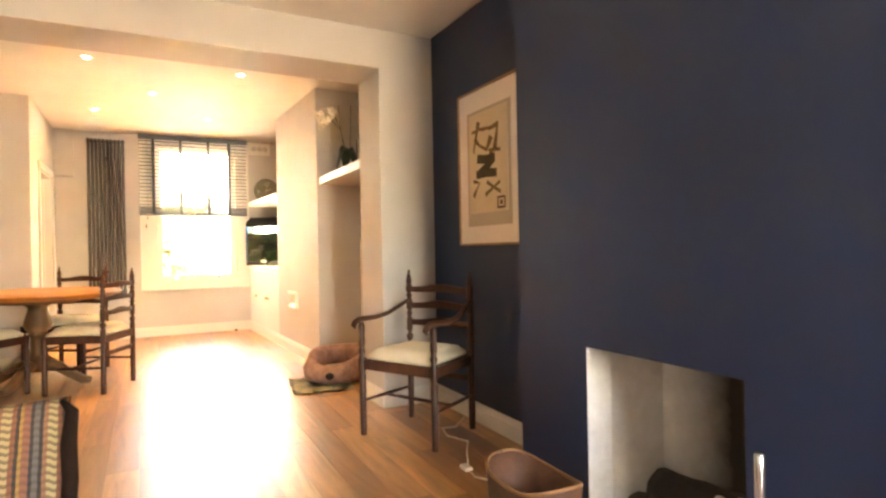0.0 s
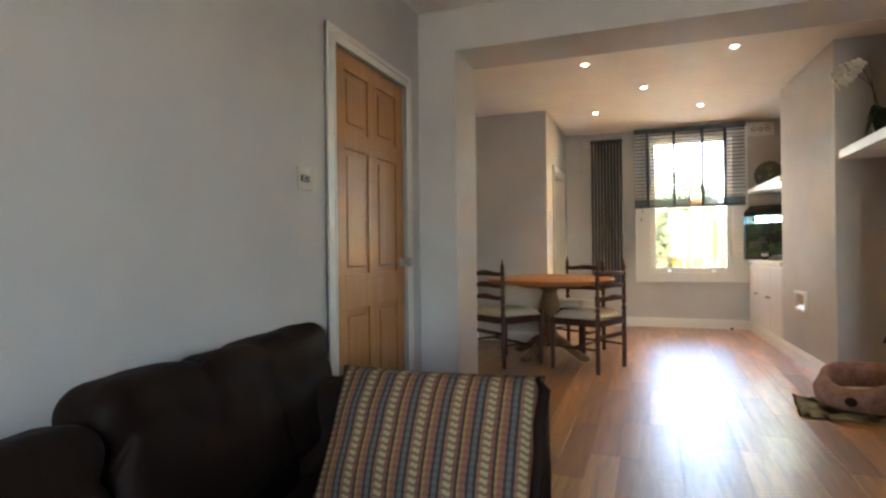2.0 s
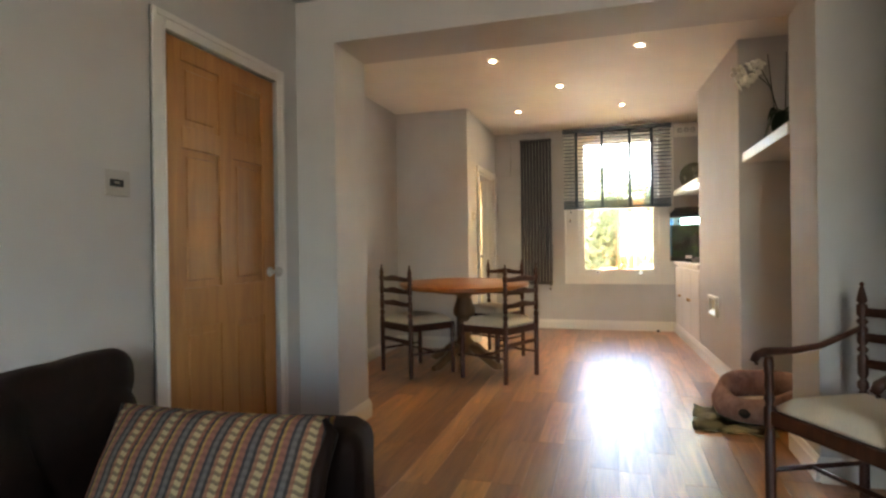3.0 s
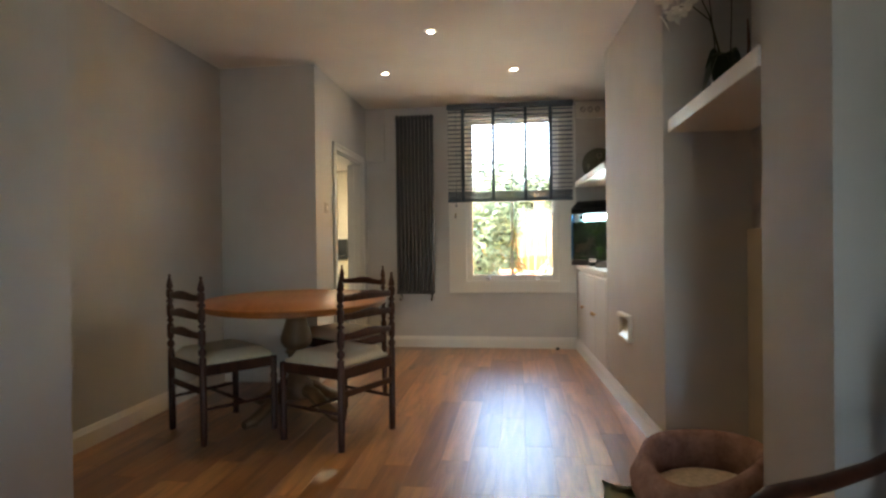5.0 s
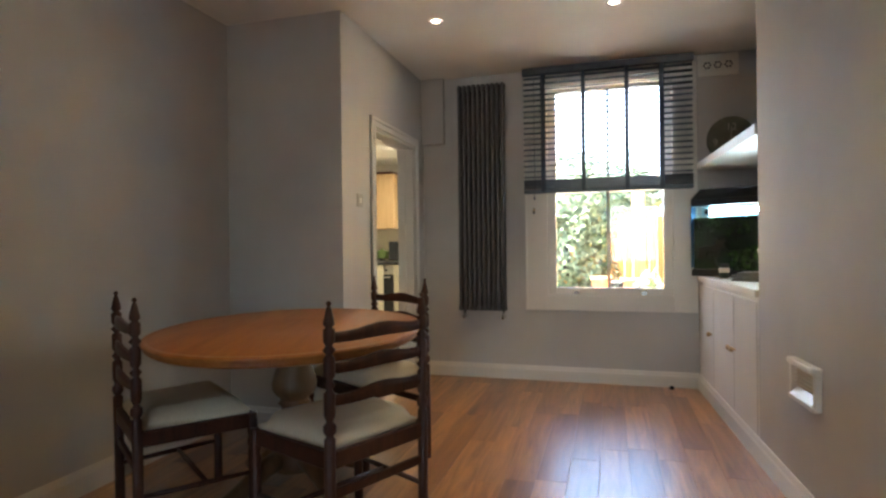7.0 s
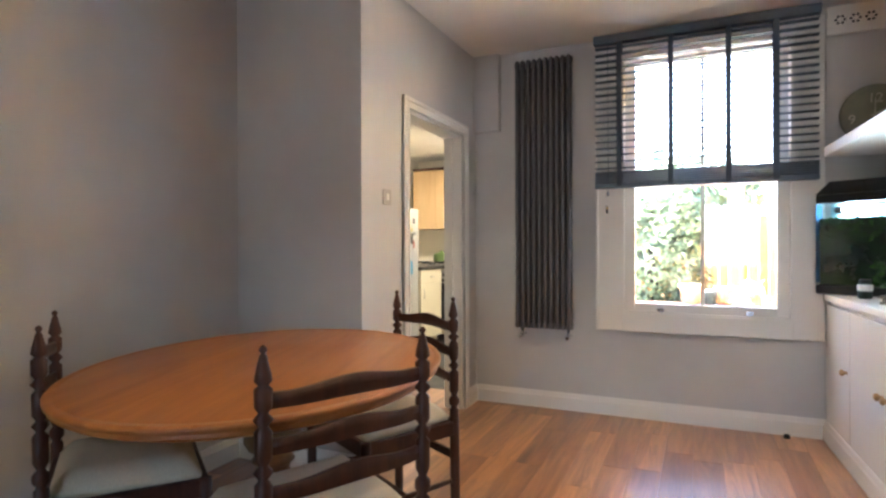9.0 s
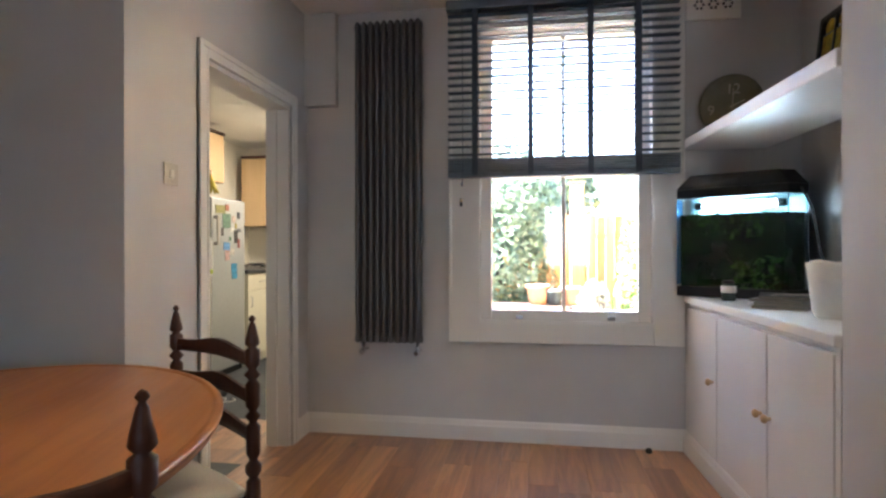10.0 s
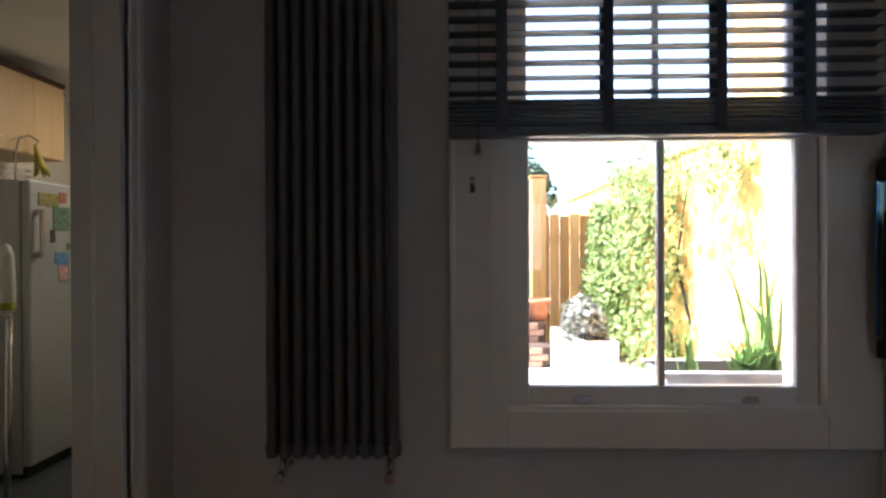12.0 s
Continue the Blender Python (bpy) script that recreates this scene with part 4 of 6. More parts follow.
ring_pts = [(0.2055 * abs(math.cos(a)) ** 0.7 * (1 if math.cos(a) >= 0 else -1), 0.1225 * abs(math.sin(a)) ** 0.7 * (1 if math.sin(a) >= 0 else -1), 0.292 + 0.018 * math.cos(2 * a)) for a in [2 * math.pi * i / 36 for i in range(37)]]
part("rim", tube(ring_pts, 0.0065, 6), plain("tan_leather_edge", (0.22, 0.105, 0.045), 0.6), bask, "tan stitched rim")

# cable and plug on the floor
cable = thing("extension_cable", "white power cable trailing on the floor by the skirting", "cable", pose(0, 2.0, 0, math.degrees(math.atan(SLOPE))) @ pose(0, -2.0, 0))
part("lead", tube([(1.86, 3.30, 0.006), (1.72, 3.16, 0.006), (1.64, 3.18, 0.006), (1.60, 3.04, 0.006), (1.66, 2.90, 0.006), (1.56, 2.74, 0.006), (1.50, 2.62, 0.006), (1.46, 2.56, 0.006), (1.44, 2.45, 0.006), (1.50, 2.36, 0.006)], 0.0045, 6), PLASTIC, cable)
part("inline_switch", box(1.435, 1.475, 2.53, 2.60, 0.001, 0.02, 0.005, 2), PLASTIC, cable)

# switches
PLATE = plain("dull_steel_plate", (0.46, 0.44, 0.41), 0.45, 0.35, 0.06, 90)
sw = thing("light_switch", "brushed steel dimmer switch plate on the wall", "switch", pose(LW, 2.45, 1.42))
part("plate", box(0, 0.006, -0.058, 0.058, -0.05, 0.05, 0.002), PLATE, sw)
part("rocker", box(0.006, 0.012, -0.040, 0.022, -0.014, 0.014, 0.002), BLACKPL, sw, "black insert with a steel lever")
part("lever", box(0.012, 0.020, -0.030, -0.004, -0.004, 0.004, 0.001), CHROME, sw)
sw2 = thing("light_switch", "small brushed steel switch plate beside the kitchen doorway", "switch", pose(KX, 6.925, 1.50))
part("plate", box(0, 0.006, -0.043, 0.043, -0.043, 0.043, 0.002), PLATE, sw2)
part("rocker", box(0.006, 0.011, -0.012, 0.012, -0.018, 0.018, 0.002), PLASTIC, sw2, "white rocker")

# ---- rear room small things ----
k = Mat("pink_brown_fleece", 0.95)
v = k.coords()
k.base(k.ramp(k.noise(v, 16, 5), [(0.3, (0.23, 0.125, 0.10)), (0.7, (0.44, 0.27, 0.225))])).bump(k.noise(v, 120, 4), 0.8, 0.006)
FLEECE = k.m
bed = thing("dog_bed", "pinkish brown fleece dog bed with high sides and a pale cushion", "pet bed", pose(1.50, 4.80, fz(4.8) + 0.012, 0, 0, 20))


def bolster(a0, a1, rx, ry, r, h, n=30):
    """Padded wall of the bed round an oval, lower at the front."""
    bm = bmesh.new()
    rings = []
    for i in range(n + 1):
        a = radians(a0 + (a1 - a0) * i / n)
        dip = 0.5 + 0.5 * math.cos(min(math.pi, abs(((a - radians(215) + math.pi) % (2 * math.pi)) - math.pi) * 1.7))
        hh = h * (1 - 0.42 * dip)
        c = Vector((rx * math.cos(a), ry * math.sin(a), 0))
        o = Vector((math.cos(a), math.sin(a), 0))
        rings.append([bm.verts.new(c + o * (r * math.cos(b) * (1 + 0.1 * noise.noise(c * 9 + Vector((b, 0, 0)))) - (0.02 if math.sin(b) > 0 else 0)) + Vector((0, 0, hh * (0.5 + 0.5 * math.sin(b))))) for b in [2 * math.pi * q / 12 for q in range(12)]])
    for a, b in zip(rings, rings[1:]):
        for q in range(12):
            f = bm.faces.new((a[q], a[(q + 1) % 12], b[(q + 1) % 12], b[q]))
            f.smooth = True
    bmesh.ops.remove_doubles(bm, verts=bm.verts, dist=0.0005)
    bmesh.ops.recalc_face_normals(bm, faces=bm.faces)
    return bm


part("side_bolster", bolster(0, 360, 0.275, 0.23, 0.046, 0.25, 40), FLEECE, bed)
part("inner_cushion", lathe([(0.02, 0.001), (0.24, 0.01), (0.25, 0.05), (0.20, 0.085), (0.1, 0.095), (0.01, 0.09)], 24, None, 1.0, 0.85), plain("pale_fleece", (0.60, 0.50, 0.44), 0.95, 0, 0.2, 40, 0.6), bed, "pale fleece inner cushion")
part("paw_patch", lathe([(0.002, -0.002), (0.036, 0.0), (0.030, 0.008), (0.002, 0.009)], 16, pose(-0.255, -0.195, 0.075, 80, 0, -52), 1.0, 0.8), plain("dark_brown_patch", (0.02, 0.014, 0.012), 0.9), bed, "dark oval patch")
mat = bmesh.new()
gv = []
for j in range(17):
    for i in range(15):
        u, w = i / 14 - 0.5, j / 16 - 0.5
        z = 0.006 + 0.012 * max(0, noise.noise(Vector((u * 7, w * 8, 4.4)))) + (0.012 if abs(u) > 0.45 and w > 0 else 0)
        gv.append(mat.verts.new((u * 0.46 + 0.02 * noise.noise(Vector((w * 5, 1, 1))), w * 0.56 + 0.03 * noise.noise(Vector((u * 5, 7, 1))), z)))
for j in range(16):
    for i in range(14):
        a = j * 15 + i
        f = mat.faces.new((gv[a], gv[a + 1], gv[a + 16], gv[a + 15]))
        f.smooth = True
r = bmesh.ops.solidify(mat, geom=list(mat.faces), thickness=0.005)
blanket = part("blanket", mat, plain("grey_green_blanket", (0.46, 0.45, 0.33), 0.95, 0, 0.35, 9, 0.7))
tagged(blanket, "crumpled grey-green blanket under the dog bed", "blanket")
blanket.matrix_world = pose(1.285, 4.655, fz(4.655) + 0.002, 0, 0, -8)

# white vent grille on the breast
vy = 6.14
vent = thing("vent_grille", "white louvred vent grille on the chimney breast", "vent", pose(right_face(vy), vy, 0.61, 0, 0, CANG))
part("frame", joined([box(-0.030, 0, -0.135, -0.115, -0.088, 0.088, 0.006, 2), box(-0.030, 0, 0.115, 0.135, -0.088, 0.088, 0.006, 2), box(-0.042, 0, -0.1345, 0.1345, 0.060, 0.089, 0.008, 2), box(-0.036, 0, -0.1345, 0.1345, -0.089, -0.066, 0.006, 2)]), PLASTIC, vent)
part("lip", extrude([(-0.034, -0.066), (-0.003, -0.066), (-0.003, -0.034)], "y", -0.114, 0.114), PLASTIC, vent, "sloping white lower lip")
part("backing", box(-0.004, 0, -0.115, 0.115, -0.066, 0.060), CREAM, vent)
for i in range(5):
    part("louvre", place(box(-0.012, 0.0, -0.114, 0.114, -0.0015, 0.0015), pose(-0.004, 0, -0.025 + 0.018 * i, 0, 28, 0)), CREAM, vent)
# plaster vent high on the window wall
pv = thing("vent_grille", "white plaster air vent with pierced rosettes", "vent", pose(1.455, FAR, 2.56))
part("plate", box(-0.145, 0.145, -0.014, 0, -0.085, 0.085, 0.004), PLASTIC, pv)
for i in range(3):
    for q in range(6):
        a = q * math.pi / 3
        part("slot", lathe([(0.008, 0), (0.008, 0.0025)], 8, pose(-0.075 + 0.075 * i + 0.022 * math.cos(a), -0.014, 0.022 * math.sin(a), 90, 0, 0)), BLACKPL, pv)

# fish tank across the corner
TP = [(1.245, 8.20), (1.69, 7.895), (1.81, 7.96), (1.84, 8.258), (1.31, 8.262)]


def inset(poly, d):
    c = Vector((sum(p[0] for p in poly) / len(poly), sum(p[1] for p in poly) / len(poly)))
    return [tuple(c + (Vector(p) - c) * (1 - d / (Vector(p) - c).length)) for p in poly]


tank = thing("fish_tank", "planted corner fish tank with lit black hood on the cupboard", "aquarium", pose(0, 0, 0))
part("base_trim", prism(TP, CTOP + 0.001, CTOP + 0.055, 0.006), BLACKPL, tank)
hood = part("hood", joined([prism(TP, 1.475, 1.525, 0.006)]), BLACKPL, tank, "black plastic hood")
hb = prism(TP, 1.5255, 1.60)
cx, cy = sum(p[0] for p in TP) / 5, sum(p[1] for p in TP) / 5
for q in hb.verts:
    if q.co.z > 1.55:
        q.co.x, q.co.y = cx + (q.co.x - cx) * 0.80, cy + (q.co.y - cy) * 0.72
part("hood_lid", hb, BLACKPL, hood)
TANKGLASS = glass("tank_glass", (0.85, 0.95, 0.95))
for a, b in zip(TP[:3], TP[1:4]):
    d = Vector((b[0] - a[0], b[1] - a[1]))
    g = part("pane", place(box(0.003, d.length - 0.003, 0.0, 0.006, CTOP + 0.055, 1.475), pose(a[0], a[1], 0, 0, 0, math.degrees(math.atan2(d.y, d.x)))), TANKGLASS, tank)
    g.visible_shadow = False
k = Mat("green_murky_water", 0.12)
v = k.coords()
k.base(k.ramp(k.noise(v, 7, 4), [(0.35, (0.005, 0.016, 0.010)), (0.7, (0.018, 0.062, 0.022))]))
WATER = k.m
part("water", prism(inset(TP, 0.022), CTOP + 0.056, 1.385), WATER, tank, "dark green planted water")
BACKC = plain("pale_blue_backing", (0.35, 0.55, 0.62), 0.5)
part("back_panel", joined([box(1.33, 1.82, 8.24, 8.246, 1.386, 1.474), box(1.808, 1.814, 7.99, 8.24, 1.386, 1.474)]), BACKC, tank, "pale blue backing")
e = Vector((TP[1][0] - TP[0][0], TP[1][1] - TP[0][1])).normalized()
c0 = Vector((TP[0][0], TP[0][1])) + e * 0.12 + Vector((0.04, 0.065))
c1 = Vector((TP[0][0], TP[0][1])) + e * 0.48 + Vector((0.04, 0.065))
part("lamp_tube", tube([(c0.x, c0.y, 1.435), (c1.x, c1.y, 1.435)], 0.016, 12), glow("cool_lamp_tube", (0.72, 0.93, 1.0), 5.0), tank, "glowing white lamp tube")
part("lamp_end", joined([tube([(c1.x, c1.y, 1.435), (c1.x + e.x * 0.04, c1.y + e.y * 0.04, 1.435)], 0.02, 12), tube([(c0.x - e.x * 0.04, c0.y - e.y * 0.04, 1.435), (c0.x, c0.y, 1.435)], 0.02, 12)]), BLACKPL, tank)
LEAFW = plain("water_plant_leaf", (0.09, 0.25, 0.05), 0.5, 0, 0.4, 30)


def leaves(count, where, size, seed, up=0.3):
    """Loose leaves as folded diamonds; where gives a place and a facing."""
    r = random.Random(seed)
    vs, fs = [], []
    for _ in range(count):
        p, nrm = where(r)
        nrm = (Vector(nrm) + Vector((r.uniform(-1, 1), r.uniform(-1, 1), r.uniform(-1, 1))) * 0.8).normalized()
        t = nrm.orthogonal()
        t.rotate(Matrix.Rotation(r.random() * 6.28, 3, nrm))
        s = size * r.uniform(0.6, 1.4)
        b = nrm.cross(t)
        i = len(vs)
        vs += [p - t * s, p + b * s * 0.45 + nrm * s * 0.12, p + t * s, p - b * s * 0.45 + nrm * s * 0.12]
        fs += [(i, i + 1, i + 2), (i, i + 2, i + 3)]
    me = bpy.data.meshes.new("leaves")
    me.from_pydata(vs, [], fs)
    return me


def leaf_mat(name, dark, light, trans=0.25):
    k = Mat(name, 0.55)
    g = k.n.new("ShaderNodeNewGeometry")
    k.base(k.ramp(g.outputs["Random Per Island"], [(0.0, dark), (0.6, [(a + b) / 2 for a, b in zip(dark, light)]), (1.0, light)]))
    k.b.inputs["Transmission Weight"].default_value = 0.0
    k.b.inputs["Subsurface Weight"].default_value = 0.0
    tr = k.n.new("ShaderNodeBsdfTranslucent")
    mx = k.n.new("ShaderNodeMixShader")
    mx.inputs[0].default_value = trans
    k.l.new(k.b.inputs["Base Color"].links[0].from_socket, tr.inputs["Color"])
    out = k.n["Material Output"]
    k.l.new(k.b.outputs[0], mx.inputs[1])
    k.l.new(tr.outputs[0], mx.inputs[2])
    k.l.new(mx.outputs[0], out.inputs["Surface"])
    return k.m


def leaf_thing(name, me, mat_, parent=None):
    me.materials.append(mat_)
    ob = new(name, me)
    if parent is not None:
        ob.parent = parent
    return ob


WEED = leaf_mat("waterweed", (0.01, 0.05, 0.01), (0.10, 0.26, 0.04))
nrm2 = Vector((e.y, -e.x))


def weed_at(u0, u1, z0, z1):
    def w(r):
        q = Vector((TP[0][0], TP[0][1])) + e * r.uniform(u0, u1) + -nrm2 * 0.0
        q = q + Vector((0.012 * 0.57, 0.012)) * r.uniform(0.6, 1.3)
        return Vector((q.x, q.y, r.uniform(z0, z1))), (nrm2.x, nrm2.y, 0.3)
    return w


leaf_thing("water_plant", leaves(150, weed_at(0.05, 0.44, 1.27, 1.385), 0.018, 5), WEED, tank)
leaf_thing("water_plant", leaves(200, weed_at(0.30, 0.50, 1.0, 1.17), 0.02, 6), WEED, tank)
side = part("side_sheet", place(box(0, 0.085, -0.004, -0.001, 1.01, 1.47), pose(TP[0][0], TP[0][1], 0, 0, 0, 48)), plain("blue_plastic_edge", (0.05, 0.20, 0.45), 0.4), tank, "blue plastic side trim")
part("hose", tube([(1.75, 7.90, 1.50), (1.78, 7.86, 1.40), (1.79, 7.80, 1.18), (1.83, 7.74, 1.04), (1.82, 7.70, 0.965)], 0.006, 6), BLACKPL, tank, "black cable to the pump")

# things on the cupboard top
jar = thing("jar", "small glass jar with a white label", "jar", pose(1.425, 7.92, CTOP + 0.0005))
part("jar_body", lathe([(0.030, 0), (0.034, 0.004), (0.034, 0.075), (0.028, 0.085)], 16), plain("dark_glass", (0.05, 0.07, 0.06), 0.15), jar)
part("paper_label", lathe([(0.0346, 0.040), (0.0348, 0.041), (0.0348, 0.073), (0.0346, 0.074)], 16), PLASTIC, jar, "white paper label")
part("lid", lathe([(0.026, 0.084), (0.028, 0.086), (0.028, 0.098), (0.02, 0.102)], 16), BLACKPL, jar)
PAGES = plain("dull_page_edge", (0.34, 0.31, 0.27), 0.85, 0, 0.2, 60)
BOOKC = [(0.12, 0.10, 0.09), (0.05, 0.05, 0.055), (0.10, 0.08, 0.07), (0.035, 0.035, 0.045)]
for i, c in enumerate(BOOKC):
    bw, bd, bh = ((0.30, 0.21, 0.012), (0.29, 0.22, 0.016), (0.27, 0.20, 0.012), (0.25, 0.19, 0.014))[i]
    z = CTOP + 0.001 + sum((0.012, 0.016, 0.012, 0.014)[:i])
    bk = thing("magazine", "flat magazine in a loose pile beside the fish tank", "magazine", pose(1.565, 7.63, z, 0, 0, 62 + 9 * math.sin(i * 2.4)), "pile of magazines")
    part("page_block", box(-bw / 2 + 0.003, bw / 2 - 0.003, -bd / 2 + 0.003, bd / 2 - 0.002, 0.001, bh - 0.001), PAGES, bk)
    part("cover", joined([box(-bw / 2, bw / 2, -bd / 2, bd / 2, bh - 0.001, bh - 0.0002), box(-bw / 2, bw / 2, -bd / 2, bd / 2, 0, 0.001), box(-bw / 2, bw / 2, bd / 2 - 0.002, bd / 2, 0.001, bh - 0.001)]), plain("magazine_cover", c, 0.35, 0, 0.3, 18), bk)
loose_lead = thing("cable", "loose white cable lying on the cupboard top", "cable", pose(0, 0, 0))
part("lead", tube([(1.78, 7.72, CTOP + 0.005), (1.70, 7.60, CTOP + 0.06), (1.62, 7.52, CTOP + 0.063), (1.50, 7.56, CTOP + 0.06), (1.46, 7.66, CTOP + 0.03), (1.45, 7.74, CTOP + 0.005)], 0.003, 6), PLASTIC, loose_lead)
adp = thing("power_adapter", "black plug-in adapter resting by the tank", "adapter", pose(1.80, 7.72, CTOP + 0.0005, 0, 0, 20))
part("case", box(-0.03, 0.03, -0.025, 0.025, 0, 0.09, 0.006, 2), BLACKPL, adp)
part("clip", box(-0.05, -0.031, -0.012, 0.012, 0.02, 0.05, 0.004), CHROME, adp, "silver clip")
WHITEMETAL = plain("white_enamelled_metal", (0.74, 0.73, 0.68), 0.35, 0, 0.04)
potb = thing("planter_bucket", "white enamelled metal bucket with cut-out grip", "bucket", pose(1.60, 7.225, CTOP + 0.0005, 0, 0, 30))
sb = bmesh.new()
rings = []
for r, z in ((0.082, 0.0), (0.085, 0.006), (0.092, 0.02), (0.112, 0.19), (0.116, 0.20), (0.109, 0.198), (0.088, 0.02), (0.08, 0.012)):
    rings.append([sb.verts.new((r * math.cos(a), r * math.sin(a), z + (0.018 * abs(math.cos(a)) ** 6 if z > 0.1 else 0))) for a in [2 * math.pi * i / 32 for i in range(32)]])
for a, b in zip(rings, rings[1:]):
    for i in range(32):
        f = sb.faces.new((a[i], a[(i + 1) % 32], b[(i + 1) % 32], b[i]))
        f.smooth = True
sb.faces.new(list(reversed(rings[0])))
sb.faces.new(rings[-1])
part("bucket_body", sb, WHITEMETAL, potb)
for s in (0, 180):
    part("grip_slot", place(box(0.1115, 0.1135, -0.028, 0.028, 0.176, 0.194, 0.0006), pose(0, 0, 0, 0, 0, s - 120)), BLACKPL, potb, "dark cut-out grip")

# clock and glass panel on the window-alcove shelf
SZ = 1.8125
CLOCKM = plain("olive_grey_clock_face", (0.20, 0.20, 0.15), 0.7, 0, 0.2, 9)
clk = thing("wall_clock", "round olive-grey clock leaning on the shelf, pale numerals", "clock", pose(1.53, FAR - 0.045, SZ, 9, 0, 0) @ pose(0, 0, 0.168))
part("clock_face", lathe([(0.001, 0.0), (0.155, 0.0), (0.167, 0.006), (0.167, 0.022), (0.160, 0.028), (0.001, 0.028)], 40, pose(0, 0.014, 0, 90, 0, 0)), CLOCKM, clk)
PALE = plain("pale_numeral", (0.50, 0.48, 0.38), 0.7)
for txt, x, z, s in (("12", 0.0, 0.092, 0.075), ("9", -0.108, -0.02, 0.075)):
    cu = bpy.data.curves.new("numeral", "FONT")
    cu.body, cu.size, cu.align_x, cu.extrude = txt, s, "CENTER", 0.001
    ob = new("numeral", cu)
    dg = bpy.context.evaluated_depsgraph_get()
    me = bpy.data.meshes.new_from_object(ob.evaluated_get(dg))
    bpy.data.objects.remove(ob)
    me.materials.clear()
    me.materials.append(PALE)
    nb = new("numeral", me)
    nb.parent = clk
    nb.matrix_basis = pose(x, -0.0155, z - 0.028, 90, 0, 0)
part("pointer", box(-0.003, 0.003, -0.018, -0.0155, -0.02, 0.09), PALE, clk)
part("pointer", place(box(-0.004, 0.004, -0.0205, -0.0183, -0.02, 0.065), pose(0, 0, 0, 0, 65, 0)), PALE, clk)
k = Mat("amber_stained_glass", 0.25)
v = k.coords()
k.base(k.ramp(k.noise(v, 12, 3), [(0.3, (0.20, 0.10, 0.015)), (0.5, (0.42, 0.27, 0.05)), (0.7, (0.12, 0.13, 0.05))]))
AMBER = k.m
sg = thing("stained_glass_panel", "dark framed amber stained-glass panel leaning on the shelf", "glass panel", pose(1.80, 7.66, SZ, 0, 0, -88) @ pose(0, 0, 0, -7, 0, 0))
part("frame", joined([box(-0.25, -0.225, -0.012, 0.012, 0, 0.50, 0.002), box(0.225, 0.25, -0.012, 0.012, 0, 0.50, 0.002), box(-0.225, 0.225, -0.012, 0.012, 0, 0.025, 0.002), box(-0.225, 0.225, -0.012, 0.012, 0.475, 0.50, 0.002)]), BLACKPL, sg)
for i in range(4):
    x0 = -0.222 + i * 0.112
    part("glass_light", box(x0 + 0.006, x0 + 0.102, -0.004, 0.004, 0.028, 0.40 + 0.0 * i, 0.001), AMBER, sg)
    part("lead_bar", box(x0 + 0.103, x0 + 0.111, -0.008, 0.008, 0.026, 0.474), BLACKPL, sg)
    part("glass_light", lathe([(0.001, -0.003), (0.036, -0.003), (0.036, 0.003), (0.001, 0.003)], 16, pose(x0 + 0.054, 0, 0.438, 90, 0, 0)), AMBER, sg)
    part("lead_bar", joined([box(x0 + 0.006, x0 + 0.102, -0.007, 0.007, z, z + 0.006) for z in (0.14, 0.27, 0.398)]), BLACKPL, sg)
fr2 = thing("photo_frame", "silver photo frame standing on the shelf", "photo frame", pose(1.70, 7.33, SZ, 0, 0, -70) @ pose(0, 0, 0, -9, 0, 0))
part("frame", joined([box(-0.09, -0.075, -0.01, 0.01, 0, 0.26, 0.002), box(0.075, 0.09, -0.01, 0.01, 0, 0.26, 0.002), box(-0.075, 0.075, -0.01, 0.01, 0, 0.015, 0.002), box(-0.075, 0.075, -0.01, 0.01, 0.245, 0.26, 0.002)]), CHROME, fr2)
part("photo", box(-0.075, 0.075, -0.003, 0.003, 0.015, 0.245), plain("grey_print", (0.10, 0.10, 0.11), 0.3, 0, 0.4, 12), fr2)

# orchid on the niche shelf
S2 = 1.816
ORLEAF_BASE = plain("orchid_crown", (0.05, 0.07, 0.02), 0.6)
orch = thing("orchid", "white moth orchid in a pale pot on the niche shelf", "plant", pose(1.665, 5.00, S2, 0, 0, 15))
part("pot", lathe([(0.045, 0), (0.048, 0.004), (0.062, 0.11), (0.066, 0.115), (0.066, 0.125), (0.058, 0.125), (0.052, 0.10)], 20), WHITEMETAL, orch)
part("crown", lathe([(0.05, 0.10), (0.045, 0.115), (0.02, 0.15), (0.012, 0.205), (0.004, 0.21)], 12), ORLEAF_BASE, orch, "green leaf base")
ORLEAF = plain("dark_orchid_leaf", (0.018, 0.045, 0.014), 0.35, 0, 0.2, 14)
PETAL = plain("white_petal", (0.80, 0.78, 0.70), 0.6, 0, 0.05)


def paddle_leaf(length, width, drop, m):
    """Broad leaf that rises a little from the crown and hangs down beside the pot."""
    bm = bmesh.new()
    row = []
    for i in range(10):
        t = i / 9
        w = width * math.sin(math.pi * (0.10 + 0.86 * t)) ** 0.7
        p = Vector((length * (t - 0.30 * t * t), 0, 0.05 * math.sin(math.pi * min(1, t * 1.4)) - drop * t ** 2.2))
        row.append([bm.verts.new(p + Vector((-abs(q) * w * 0.12, q * w, abs(q) * w * 0.22))) for q in (-1, -0.5, 0, 0.5, 1)])
    for a, b in zip(row, row[1:]):
        for q in range(4):
            f = bm.faces.new((a[q], a[q + 1], b[q + 1], b[q]))
            f.smooth = True
    bmesh.ops.solidify(bm, geom=list(bm.faces), thickness=0.003)
    return place(bm, m)


